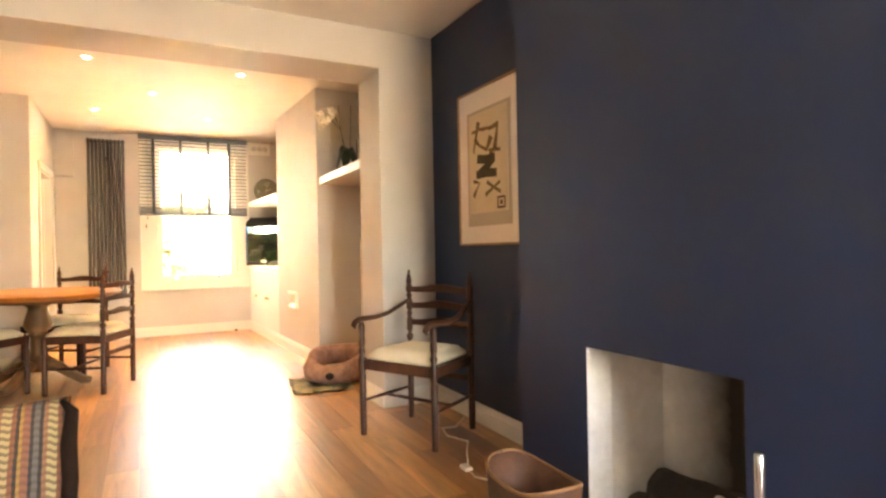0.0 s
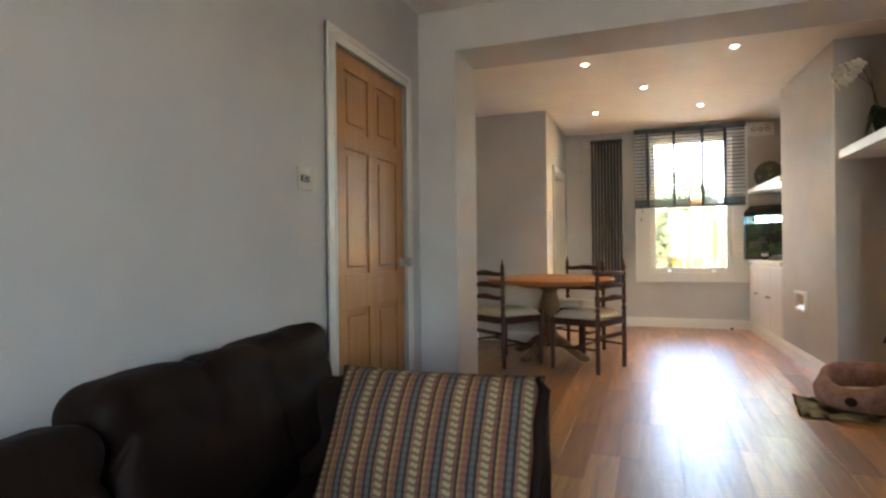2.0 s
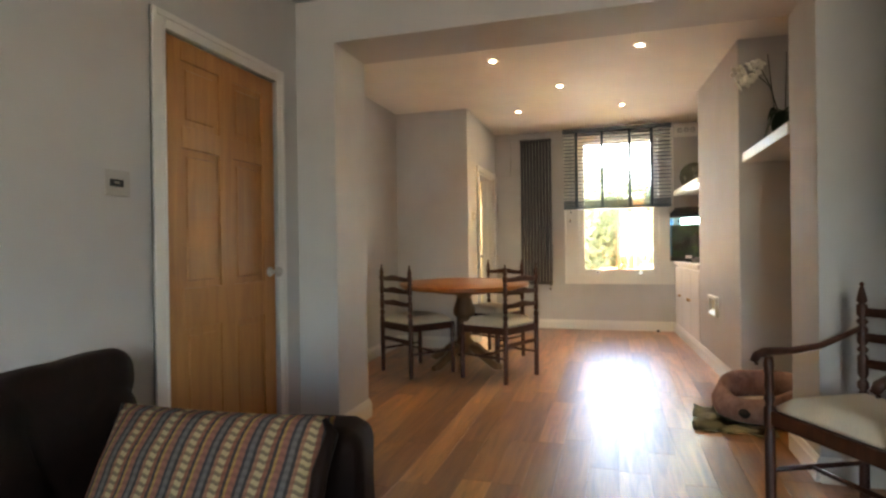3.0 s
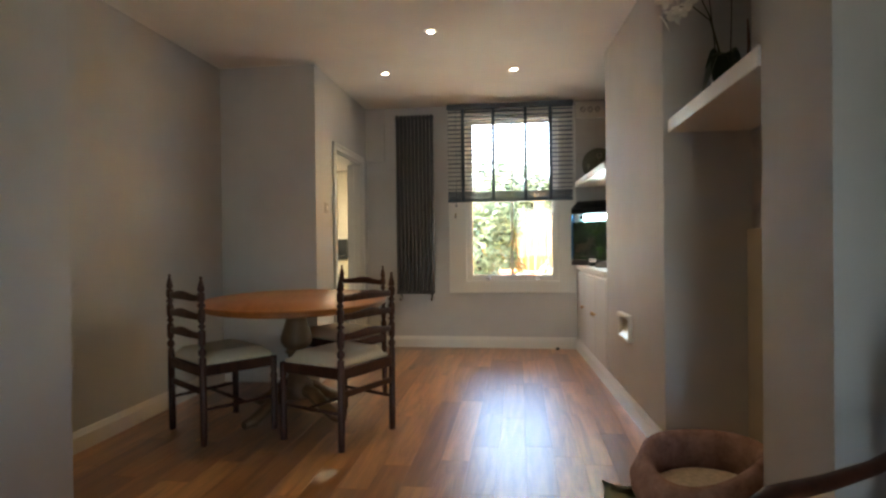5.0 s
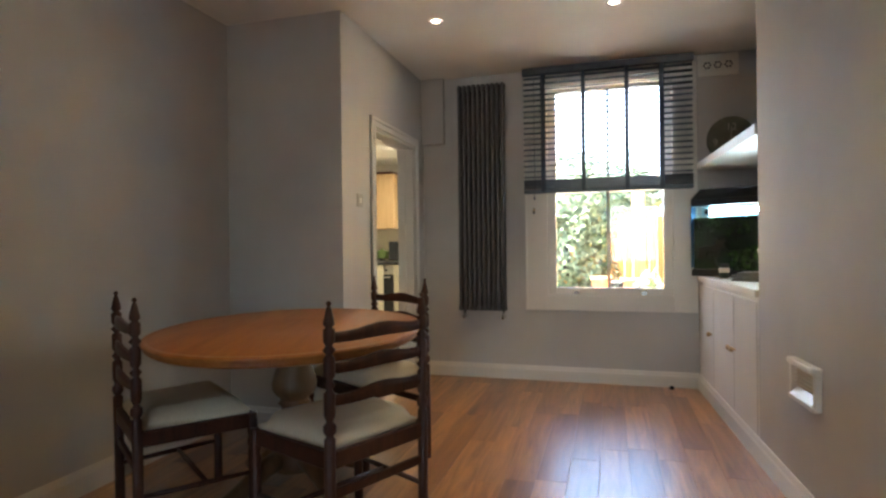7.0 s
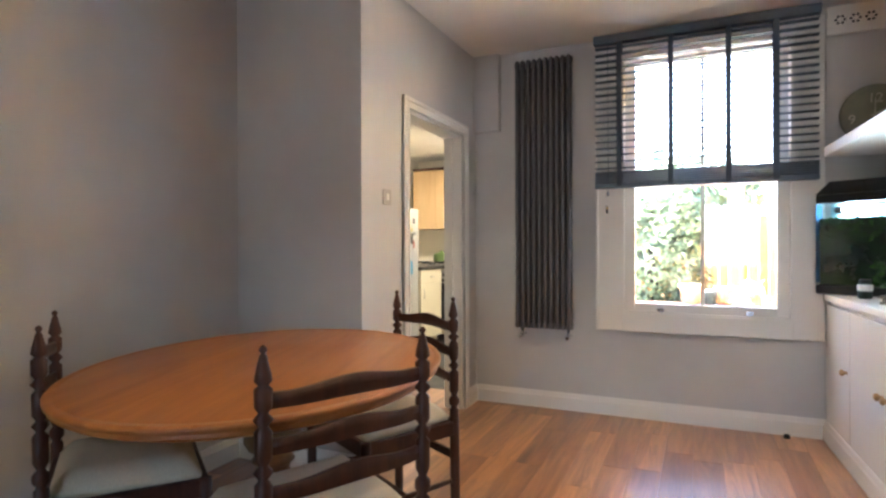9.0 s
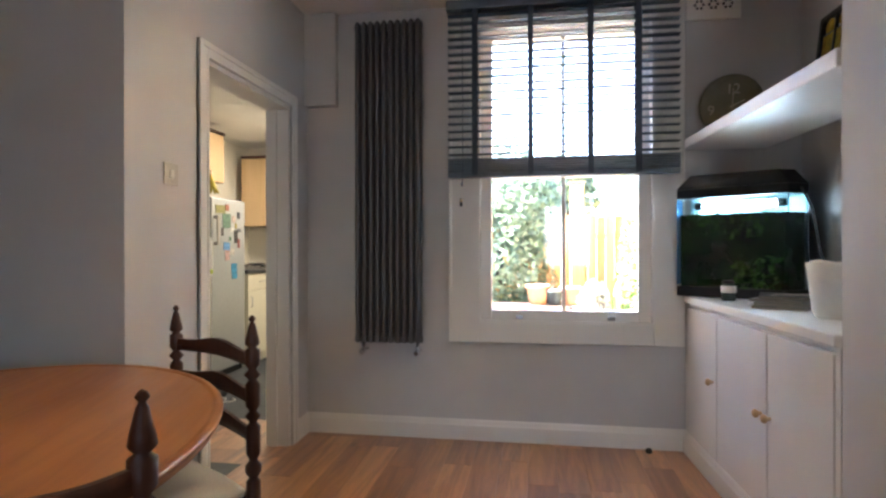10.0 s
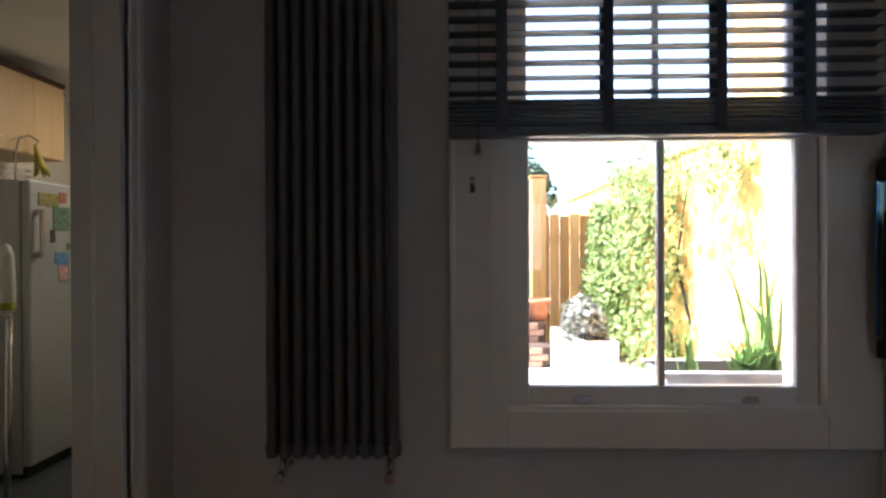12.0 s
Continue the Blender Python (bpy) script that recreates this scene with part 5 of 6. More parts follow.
for i, (a, l, w, d) in enumerate(((-75, 0.15, 0.046, 0.15), (170, 0.16, 0.050, 0.14), (60, 0.14, 0.044, 0.10), (225, 0.15, 0.050, 0.16), (-20, 0.12, 0.040, 0.06), (120, 0.13, 0.042, 0.02))):
    part("leaf", paddle_leaf(l, w, d, pose(0, 0, 0.155 + 0.008 * i, 0, 0, a)), ORLEAF, orch)
for i, (a, h, lean) in enumerate(((120, 0.50, 0.16), (170, 0.53, 0.13))):
    ca, sa = math.cos(radians(a)), math.sin(radians(a))
    st = part("stem", tube([(0, 0, 0.10), (0.03 * ca, 0.03 * sa, 0.25), (0.07 * ca, 0.07 * sa, 0.40), (lean * ca, lean * sa, h), ((lean + 0.08) * ca, (lean + 0.08) * sa, h + 0.02), ((lean + 0.15) * ca, (lean + 0.15) * sa, h - 0.04)], [0.004, 0.004, 0.0035, 0.003, 0.0025, 0.002], 6), plain("green_brown_stem", (0.06, 0.06, 0.025), 0.6), orch, "thin arching stem")
    for q in range(4):
        t = lean + 0.01 + 0.045 * q
        bms = []
        for n5 in range(5):
            bms.append(place(lathe([(0.002, 0), (0.02, 0.0015), (0.026, 0.003), (0.018, 0.0045), (0.002, 0.005)], 10, pose(0.028, 0, 0, 0, 12, 0), 1.0, 0.8), pose(0, 0, 0, 0, 0, 72 * n5)))
        part("flower", place(joined(bms), pose(t * ca, t * sa, h + 0.015 - 0.018 * q, 62, 0, -70 + 40 * q + 60 * i)), PETAL, st, "white orchid flower")
for x, y in ((0.015, -0.01), (-0.02, 0.01)):
    part("support_cane", tube([(x, y, 0.05), (x * 3, y * 2 + 0.03, 0.62)], 0.003, 5), plain("dark_cane", (0.05, 0.035, 0.02), 0.7), orch)
orn = thing("ornament", "small dark bell-shaped ornament on the niche shelf", "ornament", pose(1.62, 4.62, S2))
part("bell", lathe([(0.001, 0), (0.042, 0.0), (0.044, 0.005), (0.03, 0.022), (0.018, 0.045), (0.008, 0.062), (0.006, 0.075), (0.002, 0.078)], 18), plain("dark_bronze", (0.03, 0.02, 0.015), 0.4, 0.6), orn)
part("bell_grip", tube([(0, 0, 0.07), (0.002, 0, 0.15), (0, 0.002, 0.24)], [0.005, 0.007, 0.004], 8), plain("red_brown_wood", (0.12, 0.035, 0.02), 0.5), orn, "red-brown wooden grip")

# ---- kitchen seen through the doorway ----
KF, KC = 0.06, 2.40
KL, KE, KN = -2.90, -1.07, 11.2
KWALL = paint("cream_kitchen_wall", (0.74, 0.70, 0.60), 0.6)
KFLOOR = plain("dark_grey_vinyl", (0.045, 0.05, 0.055), 0.45, 0, 0.2, 14)
BEECH = wood("pale_beech_door", (0.50, 0.33, 0.16), (0.66, 0.47, 0.26), 0.45, 0.6, "Z")
CREAMDOOR = paint("cream_unit_door", (0.76, 0.70, 0.54), 0.4, 0.03, 0.03)
WORKTOP = plain("dark_speckled_worktop", (0.05, 0.05, 0.05), 0.3, 0, 0.5, 120)
FRIDGEM = plain("silver_grey_fridge", (0.42, 0.43, 0.43), 0.4, 0.4, 0.04)
fixed("kitchen_floor", joined([box(KL - 0.1, KE + 0.001, 6.85, KN + 0.1, -0.1, KF), box(KE, KE + 0.02, KY0, KY1, -0.1, KF - 0.002)]), KFLOOR, "dark grey vinyl kitchen floor")
fixed("kitchen_ceiling", box(KL - 0.1, KE, 6.8, KN + 0.1, KC, KC + 0.1), CEILING, "white kitchen ceiling")
fixed("kitchen_wall", joined([box(KL - 0.12, KL, 6.8, KN + 0.1, -0.1, KC), box(KL, KE, KN, KN + 0.12, -0.1, KC), box(KL, DL - 0.12, 6.80, 6.92, -0.1, KC), box(KE, KX, FAR + 0.26, KN + 0.1, -0.1, KC + 0.2)]), KWALL, "cream painted kitchen wall")


def base_unit(m, w, drawer=True, name="kitchen_unit", label="cream kitchen base unit with a drawer"):
    """Base cabinet; front on local +x, width along y."""
    u = thing(name, label, "kitchen unit", m, "kitchen base units")
    part("carcass", box(-0.56, 0, 0.001, w - 0.001, 0.10, 0.90), CREAMDOOR, u)
    part("plinth", box(-0.5, -0.04, 0.001, w - 0.001, 0, 0.10), CREAMDOOR, u)
    top = 0.895
    if drawer:
        dr = part("drawer_front", box(0.0005, 0.02, 0.003, w - 0.003, 0.745, 0.895, 0.003), CREAMDOOR, u)
        part("handle", tube([(0.02, w / 2 - 0.05, 0.82), (0.04, w / 2 - 0.045, 0.82), (0.04, w / 2 + 0.045, 0.82), (0.02, w / 2 + 0.05, 0.82)], 0.005, 6), SATIN, dr)
        top = 0.74
    d = part("door", box(0.0005, 0.02, 0.003, w - 0.003, 0.105, top, 0.003), CREAMDOOR, u)
    part("handle", tube([(0.02, 0.05, top - 0.16), (0.04, 0.05, top - 0.155), (0.04, 0.05, top - 0.065), (0.02, 0.05, top - 0.06)], 0.005, 6), SATIN, d)
    return u


KXF = -2.29
base_unit(pose(KXF, 10.01, KF), 0.56)
fixed("worktop", joined([box(KL + 0.002, KXF + 0.03, 10.005, KN - 0.611, KF + 0.902, KF + 0.942, 0.004), box(KL + 0.002, KE - 0.002, KN - 0.61, KN - 0.002, KF + 0.902, KF + 0.942, 0.004)]), WORKTOP, "dark speckled kitchen worktop")
hob = thing("gas_hob", "black gas hob set on the worktop", "hob", pose(-2.60, KN - 0.31, KF + 0.943))
part("hob_plate", box(-0.25, 0.25, -0.28, 0.28, 0, 0.008, 0.003), SATIN, hob)
for sx in (-0.12, 0.12):
    for sy in (-0.14, 0.14):
        b = part("burner", lathe([(0.045, 0.008), (0.045, 0.02), (0.03, 0.026), (0.001, 0.027)], 14, pose(sx, sy, 0)), BLACKPL, hob)
        part("pan_support", joined([box(sx - 0.1, sx + 0.1, sy - 0.004, sy + 0.004, 0.03, 0.038), box(sx - 0.004, sx + 0.004, sy - 0.1, sy + 0.1, 0.03, 0.038), box(sx - 0.1, sx - 0.09, sy - 0.004, sy + 0.004, 0.008, 0.03), box(sx + 0.09, sx + 0.1, sy - 0.004, sy + 0.004, 0.008, 0.03)]), BLACKPL, b)
pan = thing("saucepan", "green lidded saucepan standing on the gas hob", "saucepan", pose(-2.48, KN - 0.17, KF + 0.9815))
part("pan_body", lathe([(0.09, 0), (0.10, 0.006), (0.105, 0.09), (0.108, 0.092), (0.1, 0.093)], 20), plain("green_enamel", (0.20, 0.30, 0.10), 0.3), pan)
part("lid", lathe([(0.104, 0.0935), (0.09, 0.105), (0.015, 0.118), (0.015, 0.13), (0.02, 0.14), (0.004, 0.145)], 20), plain("green_enamel_lid", (0.18, 0.28, 0.09), 0.3), pan)
# oven in the end run, facing the doorway
ov = thing("oven", "built-in steel and black glass oven", "oven", pose(-2.735, KN - 0.58, KF))
part("oven_body", box(0, 0.595, 0.0, 0.55, 0.10, 0.90), CREAMDOOR, ov)
part("control_panel", box(0.004, 0.591, -0.02, -0.0005, 0.78, 0.885, 0.003), SATIN, ov)
od = part("oven_door", box(0.004, 0.591, -0.025, -0.0005, 0.24, 0.772, 0.004), BLACKPL, ov, "black glass oven door")
part("oven_bar", tube([(0.05, -0.025, 0.735), (0.05, -0.055, 0.735), (0.54, -0.055, 0.735), (0.54, -0.025, 0.735)], 0.009, 8), SATIN, od)
for i in range(4):
    part("dial", lathe([(0.018, 0), (0.016, 0.018), (0.003, 0.02)], 12, pose(0.10 + 0.13 * i, -0.02, 0.83, 90, 0, 0)), BLACKPL, ov)
base_unit(pose(-2.138, KN - 0.58, KF, 0, 0, -90), 0.5, False, label="cream kitchen base unit beside the oven")
base_unit(pose(-1.636, KN - 0.58, KF, 0, 0, -90), 0.5, True, label="cream kitchen base unit with a drawer")
mw = thing("microwave", "silver and black microwave oven on the worktop", "microwave", pose(-2.29, KN - 0.40, KF + 0.9425))
part("case", box(0, 0.48, 0.0, 0.36, 0.008, 0.28, 0.006), SATIN, mw)
part("microwave_door", box(0.01, 0.35, -0.012, -0.0005, 0.015, 0.273, 0.003), plain("dark_oven_glass", (0.045, 0.047, 0.05), 0.15, 0.2), mw, "dark door glass")
part("keypad", box(0.36, 0.47, -0.010, -0.0005, 0.015, 0.273, 0.003), BLACKPL, mw)
kt = thing("kettle", "dark kettle standing by the microwave", "kettle", pose(-1.45, KN - 0.25, KF + 0.9425))
part("kettle_body", lathe([(0.075, 0), (0.08, 0.01), (0.07, 0.16), (0.05, 0.21), (0.015, 0.225), (0.015, 0.24), (0.004, 0.244)], 18), BLACKPL, kt)
part("kettle_grip", tube([(0.07, 0, 0.19), (0.12, 0, 0.17), (0.12, 0, 0.08), (0.078, 0, 0.05)], 0.01, 8), BLACKPL, kt)


def wall_unit(m, w, h, d=0.32):
    u = thing("wall_unit", "pale beech kitchen wall cupboard", "kitchen unit", m, "kitchen wall units")
    part("carcass", box(-d, 0, 0.001, w - 0.001, 0, h), BEECH, u)
    dr = part("door", box(0.0005, 0.02, 0.003, w - 0.003, 0.002, h - 0.002, 0.003), BEECH, u)
    part("handle", lathe([(0.006, 0), (0.006, 0.012), (0.013, 0.02), (0.01, 0.028), (0.002, 0.03)], 10, pose(0.02, 0.05, 0.06, 0, 90, 0)), SATIN, dr)
    part("cornice", box(-d, 0.035, 0.0, w, h + 0.0005, h + 0.03, 0.006), DARKWOOD, u)
    return u


wall_unit(pose(-2.53, 9.42, 1.84), 0.58, 0.46, 0.35)
wall_unit(pose(-2.80, KN - 0.34, 1.46, 0, 0, -90), 0.58, 0.76, 0.33)
wall_unit(pose(-1.65, KN - 0.34, 1.46, 0, 0, -90), 0.55, 0.76, 0.33)

# fridge with magnets, its door towards the dining room
fr = thing("fridge_freezer", "silver-grey fridge with magnets and photos on its door", "fridge", pose(-2.29, 9.42, KF))
FH = 1.60
part("fridge_body", box(-0.56, -0.052, 0, 0.575, 0.02, FH, 0.006), FRIDGEM, fr)
fd = part("fridge_door", box(-0.05, 0.0, 0.002, 0.573, 0.06, FH, 0.012, 2), FRIDGEM, fr)
part("handle", joined([box(0.0, 0.035, 0.03, 0.055, FH - 0.42, FH - 0.39, 0.003), box(0.0, 0.035, 0.03, 0.055, FH - 0.19, FH - 0.16, 0.003), box(0.03, 0.045, 0.025, 0.06, FH - 0.42, FH - 0.16, 0.004)]), SATIN, fd, "vertical steel handle")
part("kick_plate", box(-0.5, -0.03, 0.01, 0.565, 0.0, 0.055), BLACKPL, fr)
MAGS = [(0.14, 1.50, 0.13, 0.06, (0.22, 0.20, 0.07)), (0.25, 1.52, 0.05, 0.05, (0.30, 0.10, 0.07)), (0.24, 1.40, 0.11, 0.11, (0.10, 0.17, 0.12)), (0.36, 1.42, 0.05, 0.05, (0.45, 0.36, 0.30)), (0.17, 1.30, 0.03, 0.06, (0.07, 0.05, 0.05)),
        (0.33, 1.32, 0.05, 0.04, (0.55, 0.55, 0.52)), (0.40, 1.26, 0.05, 0.10, (0.03, 0.03, 0.03)), (0.24, 1.17, 0.09, 0.06, (0.10, 0.22, 0.40)), (0.25, 1.09, 0.06, 0.08, (0.48, 0.30, 0.27)), (0.33, 1.12, 0.06, 0.05, (0.50, 0.46, 0.40)),
        (0.37, 0.94, 0.08, 0.12, (0.06, 0.26, 0.45)), (0.45, 1.46, 0.04, 0.05, (0.05, 0.05, 0.06)), (0.40, 1.36, 0.03, 0.04, (0.35, 0.30, 0.08)), (0.45, 1.20, 0.03, 0.07, (0.28, 0.07, 0.06)), (0.46, 1.32, 0.05, 0.03, (0.12, 0.12, 0.14)), (0.30, 1.24, 0.03, 0.03, (0.08, 0.16, 0.09))]
for i, (y, z, w, h, c) in enumerate(MAGS):
    mg = thing("fridge_magnet", "small coloured picture magnet on the fridge door", "magnet", pose(-2.2895, 9.42 + y, KF + z, 4 * math.sin(i * 3.3), 0, 0), "fridge magnets")
    part("magnet_card", box(0, 0.004, -w * 0.6, w * 0.6, -h * 0.6, h * 0.6, 0.001), plain("magnet_print", c, 0.4, 0, 0.45, 40), mg)
ban = thing("banana_stand", "wire banana hook with bananas on the fridge", "fruit stand", pose(-2.47, 9.60, KF + FH + 0.001))
part("wire_hook", tube([(0, -0.05, 0.004), (0, -0.05, 0.16), (0, -0.02, 0.25), (0, 0.05, 0.28), (0, 0.12, 0.26), (0, 0.11, 0.235)], 0.006, 6), CHROME, ban)
part("wire_base", joined([tube([(0.07 * math.cos(a), -0.05 + 0.07 * math.sin(a), 0.004 + 0.03 * q) for a in [2 * math.pi * i / 20 for i in range(21)]], 0.003, 5) for q in range(3)]), CHROME, ban)
BANANA = plain("ripe_banana_skin", (0.45, 0.36, 0.04), 0.5, 0, 0.3, 20)
for i in range(3):
    part("banana", place(tube([(0, 0, 0), (0.012, 0.01, -0.05), (0.016, 0.03, -0.11), (0.01, 0.06, -0.16), (0, 0.075, -0.18)], [0.006, 0.015, 0.018, 0.014, 0.005], 8), pose(0, 0.095, 0.235, 0, 0, 40 * i - 40)), BANANA, ban)
# upright vacuum by the doorway jamb and a flat cord
vac = thing("stick_vacuum", "black and white upright vacuum standing in the kitchen", "vacuum", pose(-2.02, 8.93, KF))
part("floor_head", box(-0.12, 0.12, -0.08, 0.08, 0, 0.05, 0.012, 2), BLACKPL, vac)
part("tube", tube([(0, 0, 0.05), (0.0, 0.01, 0.5), (0.0, 0.02, 0.95)], 0.014, 10), CHROME, vac)
part("motor_pod", lathe([(0.016, 0.93), (0.034, 0.95), (0.037, 1.05), (0.032, 1.20), (0.02, 1.24), (0.004, 1.25)], 16), PLASTIC, vac, "white motor pod")
part("collar", lathe([(0.037, 0.955), (0.039, 0.96), (0.039, 0.985), (0.037, 0.99)], 16), plain("lime_band", (0.40, 0.48, 0.05), 0.4), vac, "lime green band")
fixed("kitchen_wall_return", box(-2.9, -2.0, 8.55, 8.74, KF, KC, 0.004), TRIM, "white painted wall end in the kitchen")
kl = thing("kitchen_ceiling_light", "round white opal ceiling light", "ceiling light", pose(-1.66, 10.0, KC))
part("fitting", lathe([(0.13, -0.02), (0.13, 0.0), (0.1, 0.0)], 24), PLASTIC, kl)
part("shade", lathe([(0.002, -0.075), (0.06, -0.07), (0.105, -0.05), (0.12, -0.021), (0.1, -0.0205)], 24), glow("opal_lamp_glass", (1.0, 0.88, 0.68), 2.5), kl, "glowing opal glass shade")

lead_k = thing("cable", "white cable coiled on the dark kitchen floor", "cable", pose(-1.93, 8.86, KF))
part("lead", tube([(0.09 * math.cos(a) + 0.012 * a, 0.06 * math.sin(a), 0.005) for a in [0.5 * i for i in range(16)]], 0.005, 6), PLASTIC, lead_k)
stop = thing("door_stop", "small dark rubber door stop beside the skirting", "door stop", pose(1.10, 8.215, fz(8.215)))
part("stop_body", lathe([(0.018, 0), (0.018, 0.016), (0.012, 0.024), (0.002, 0.025)], 12), BLACKPL, stop)

# ---- garden ----
GZ = -0.12
k = Mat("ground_soil_and_gravel", 0.95)
v = k.coords()
k.base(k.ramp(k.noise(v, 3, 6), [(0.3, (0.10, 0.085, 0.06)), (0.7, (0.24, 0.21, 0.16))])).bump(k.noise(v, 40, 4), 0.6, 0.02)
gr = bmesh.new()
gq = [gr.verts.new((x, y, GZ - 0.06)) for x, y in ((-600, -600), (600, -600), (600, 900), (-600, 900))]
gr.faces.new(gq)
fixed("ground", gr, k.m, "bare garden soil and gravel")
k = Mat("sunlit_stone_paving", 0.8)
v = k.coords()
k.base(k.ramp(k.noise(v, 6, 5), [(0.3, (0.50, 0.48, 0.44)), (0.7, (0.70, 0.68, 0.63))])).bump(k.noise(v, 50, 4), 0.4, 0.004)
PAVE = k.m
pave = fixed("patio", box(-0.9, 2.2, 8.6, 13.1, GZ - 0.055, GZ - 0.034), SUBFLOOR, "jointed patio bed")
for i in range(5):
    for j in range(8):
        pv_ = part("paving_slab", box(-0.89 + i * 0.615, -0.285 + i * 0.615 + 0.0, 8.61 + j * 0.56, 9.16 + j * 0.56, GZ - 0.034, GZ + 0.004 * math.sin(i * 3 + j * 5), 0.005), PAVE, pave)
k = Mat("ochre_rendered_wall", 0.85)
v = k.coords()
k.base(k.ramp(k.noise(v, 2.2, 5), [(0.3, (0.58, 0.30, 0.08)), (0.55, (0.70, 0.41, 0.13)), (0.75, (0.76, 0.50, 0.21))])).bump(k.noise(v, 35, 5), 0.5, 0.006)
OCHRE = k.m
gw = fixed("garden_wall", joined([box(2.32, 2.5, 8.56, 19.0, GZ - 0.1, 2.25), box(2.29, 2.53, 8.56, 19.0, 2.251, 2.31, 0.006)]), OCHRE, "ochre rendered garden wall")
fixed("neighbour_wall", joined([box(2.33, 2.52, 8.56, 11.35, 2.312, 4.6), box(2.30, 2.55, 8.54, 11.38, 4.601, 4.70, 0.01)]), OCHRE, "tall ochre rendered wall of the house next door")
FENCEW = wood("sunlit_cedar_fence", (0.46, 0.24, 0.08), (0.68, 0.41, 0.16), 0.8, 0.6, "Z", 0.2)
fence = fixed("garden_fence", joined([box(-4.5, 2.3, 15.22, 15.26, GZ + 0.3, GZ + 0.38), box(-4.5, 2.3, 15.22, 15.26, GZ + 1.5, GZ + 1.58)]), FENCEW, "orange-brown boarded garden fence")
fb = box(0.0, 0.145, 0, 0.02, 0, 1.95, 0.004)
fm = bpy.data.meshes.new("board")
fb.to_mesh(fm)
fb.free()
fm.materials.append(FENCEW)
for i in range(44):
    o = new("board", fm)
    o.location = (-4.4 + i * 0.152, 15.2, GZ - 0.05 + 0.015 * math.sin(i * 2.7))
    o.parent = fence
BRICK = plain("red_brown_brick", (0.36, 0.23, 0.165), 0.85, 0, 0.3, 25, 0.4)
steps = fixed("garden_steps", joined([box(-0.6, 1.05, 13.12, 13.47, GZ - 0.06, GZ + 0.236), box(-0.6, 1.05, 13.471, 14.0, GZ - 0.06, GZ + 0.474)]), SUBFLOOR, "low brick garden steps")
bbm = box(0, 0.212, -0.012, 0.10, 0, 0.066, 0.004)
bme = bpy.data.meshes.new("brick")
bbm.to_mesh(bme)
bbm.free()
bme.materials.append(BRICK)
for s in range(2):
    for r_ in range(3):
        for i in range(7):
            o = new("brick", bme)
            o.location = (-0.59 + i * 0.222 + (0.07 if r_ == 1 else 0), 13.12 + s * 0.351 - 0.004, GZ + 0.004 + s * 0.238 + r_ * 0.078)
            o.parent = steps
TERRA = plain("terracotta", (0.42, 0.17, 0.085), 0.85, 0, 0.2, 14)


def flowerpot(x, y, z, s, label, mat_=None):
    p = thing("plant_pot", label, "plant pot", pose(x, y, z))
    part("pot", lathe([(0.10 * s, 0), (0.14 * s, 0.20 * s), (0.155 * s, 0.205 * s), (0.155 * s, 0.25 * s), (0.135 * s, 0.25 * s), (0.13 * s, 0.21 * s), (0.01, 0.205 * s)], 20), mat_ or TERRA, p)
    return p


HEDGE = leaf_mat("glossy_shrub_leaf", (0.075, 0.115, 0.07), (0.22, 0.29, 0.18), 0.35)
BRIGHT = leaf_mat("bright_climber_leaf", (0.09, 0.16, 0.035), (0.42, 0.50, 0.19), 0.45)
GREY = leaf_mat("grey_lavender_leaf", (0.10, 0.11, 0.09), (0.26, 0.26, 0.22))


def blob(c, rx, ry, rz, shell=0.35):
    def w(r):
        d = Vector((r.gauss(0, 1), r.gauss(0, 1), r.gauss(0, 1))).normalized()
        lump = 1 + 0.35 * noise.noise(d * 2.3 + Vector(c))
        k_ = lump * (1 - shell * r.random() ** 1.6)
        return Vector((c[0] + rx * d.x * k_, c[1] + ry * d.y * k_, max(GZ, c[2] + rz * d.z * k_))), (d.x, d.y, d.z + 0.4)
    return w


def shrub(name, label, base, blobs, size, mat_, limbs=4, seed=0, height=1.0):
    s = thing(name, label, "tree" if name == "tree" else "shrub", pose(*base))
    r = random.Random(seed)
    part("trunk", tube([(0, 0, 0), (0.03, 0.02, height * 0.35), (-0.02, 0.04, height * 0.7), (0.02, 0, height)], [0.05 * height, 0.04 * height, 0.03 * height, 0.012], 8), BARK, s)
    for i in range(limbs):
        a = 6.28 * i / limbs + r.random()
        part("limb", tube([(0, 0.02, height * 0.45), (0.2 * height * math.cos(a), 0.2 * height * math.sin(a), height * 0.75), (0.38 * height * math.cos(a), 0.38 * height * math.sin(a), height * 1.0)], [0.022 * height, 0.014 * height, 0.005], 6), BARK, s)
    me = bpy.data.meshes.new("crown")
    vs, fs = [], []
    for j, (c, rx, ry, rz, n) in enumerate(blobs):
        m_ = leaves(n, blob(c, rx, ry, rz), size, seed + j)
        off = len(vs)
        vs += [q.co.copy() for q in m_.vertices]
        fs += [tuple(i + off for i in p.vertices) for p in m_.polygons]
        bpy.data.meshes.remove(m_)
    me.from_pydata(vs, [], fs)
    leaf_thing("crown", me, mat_, s)
    return s


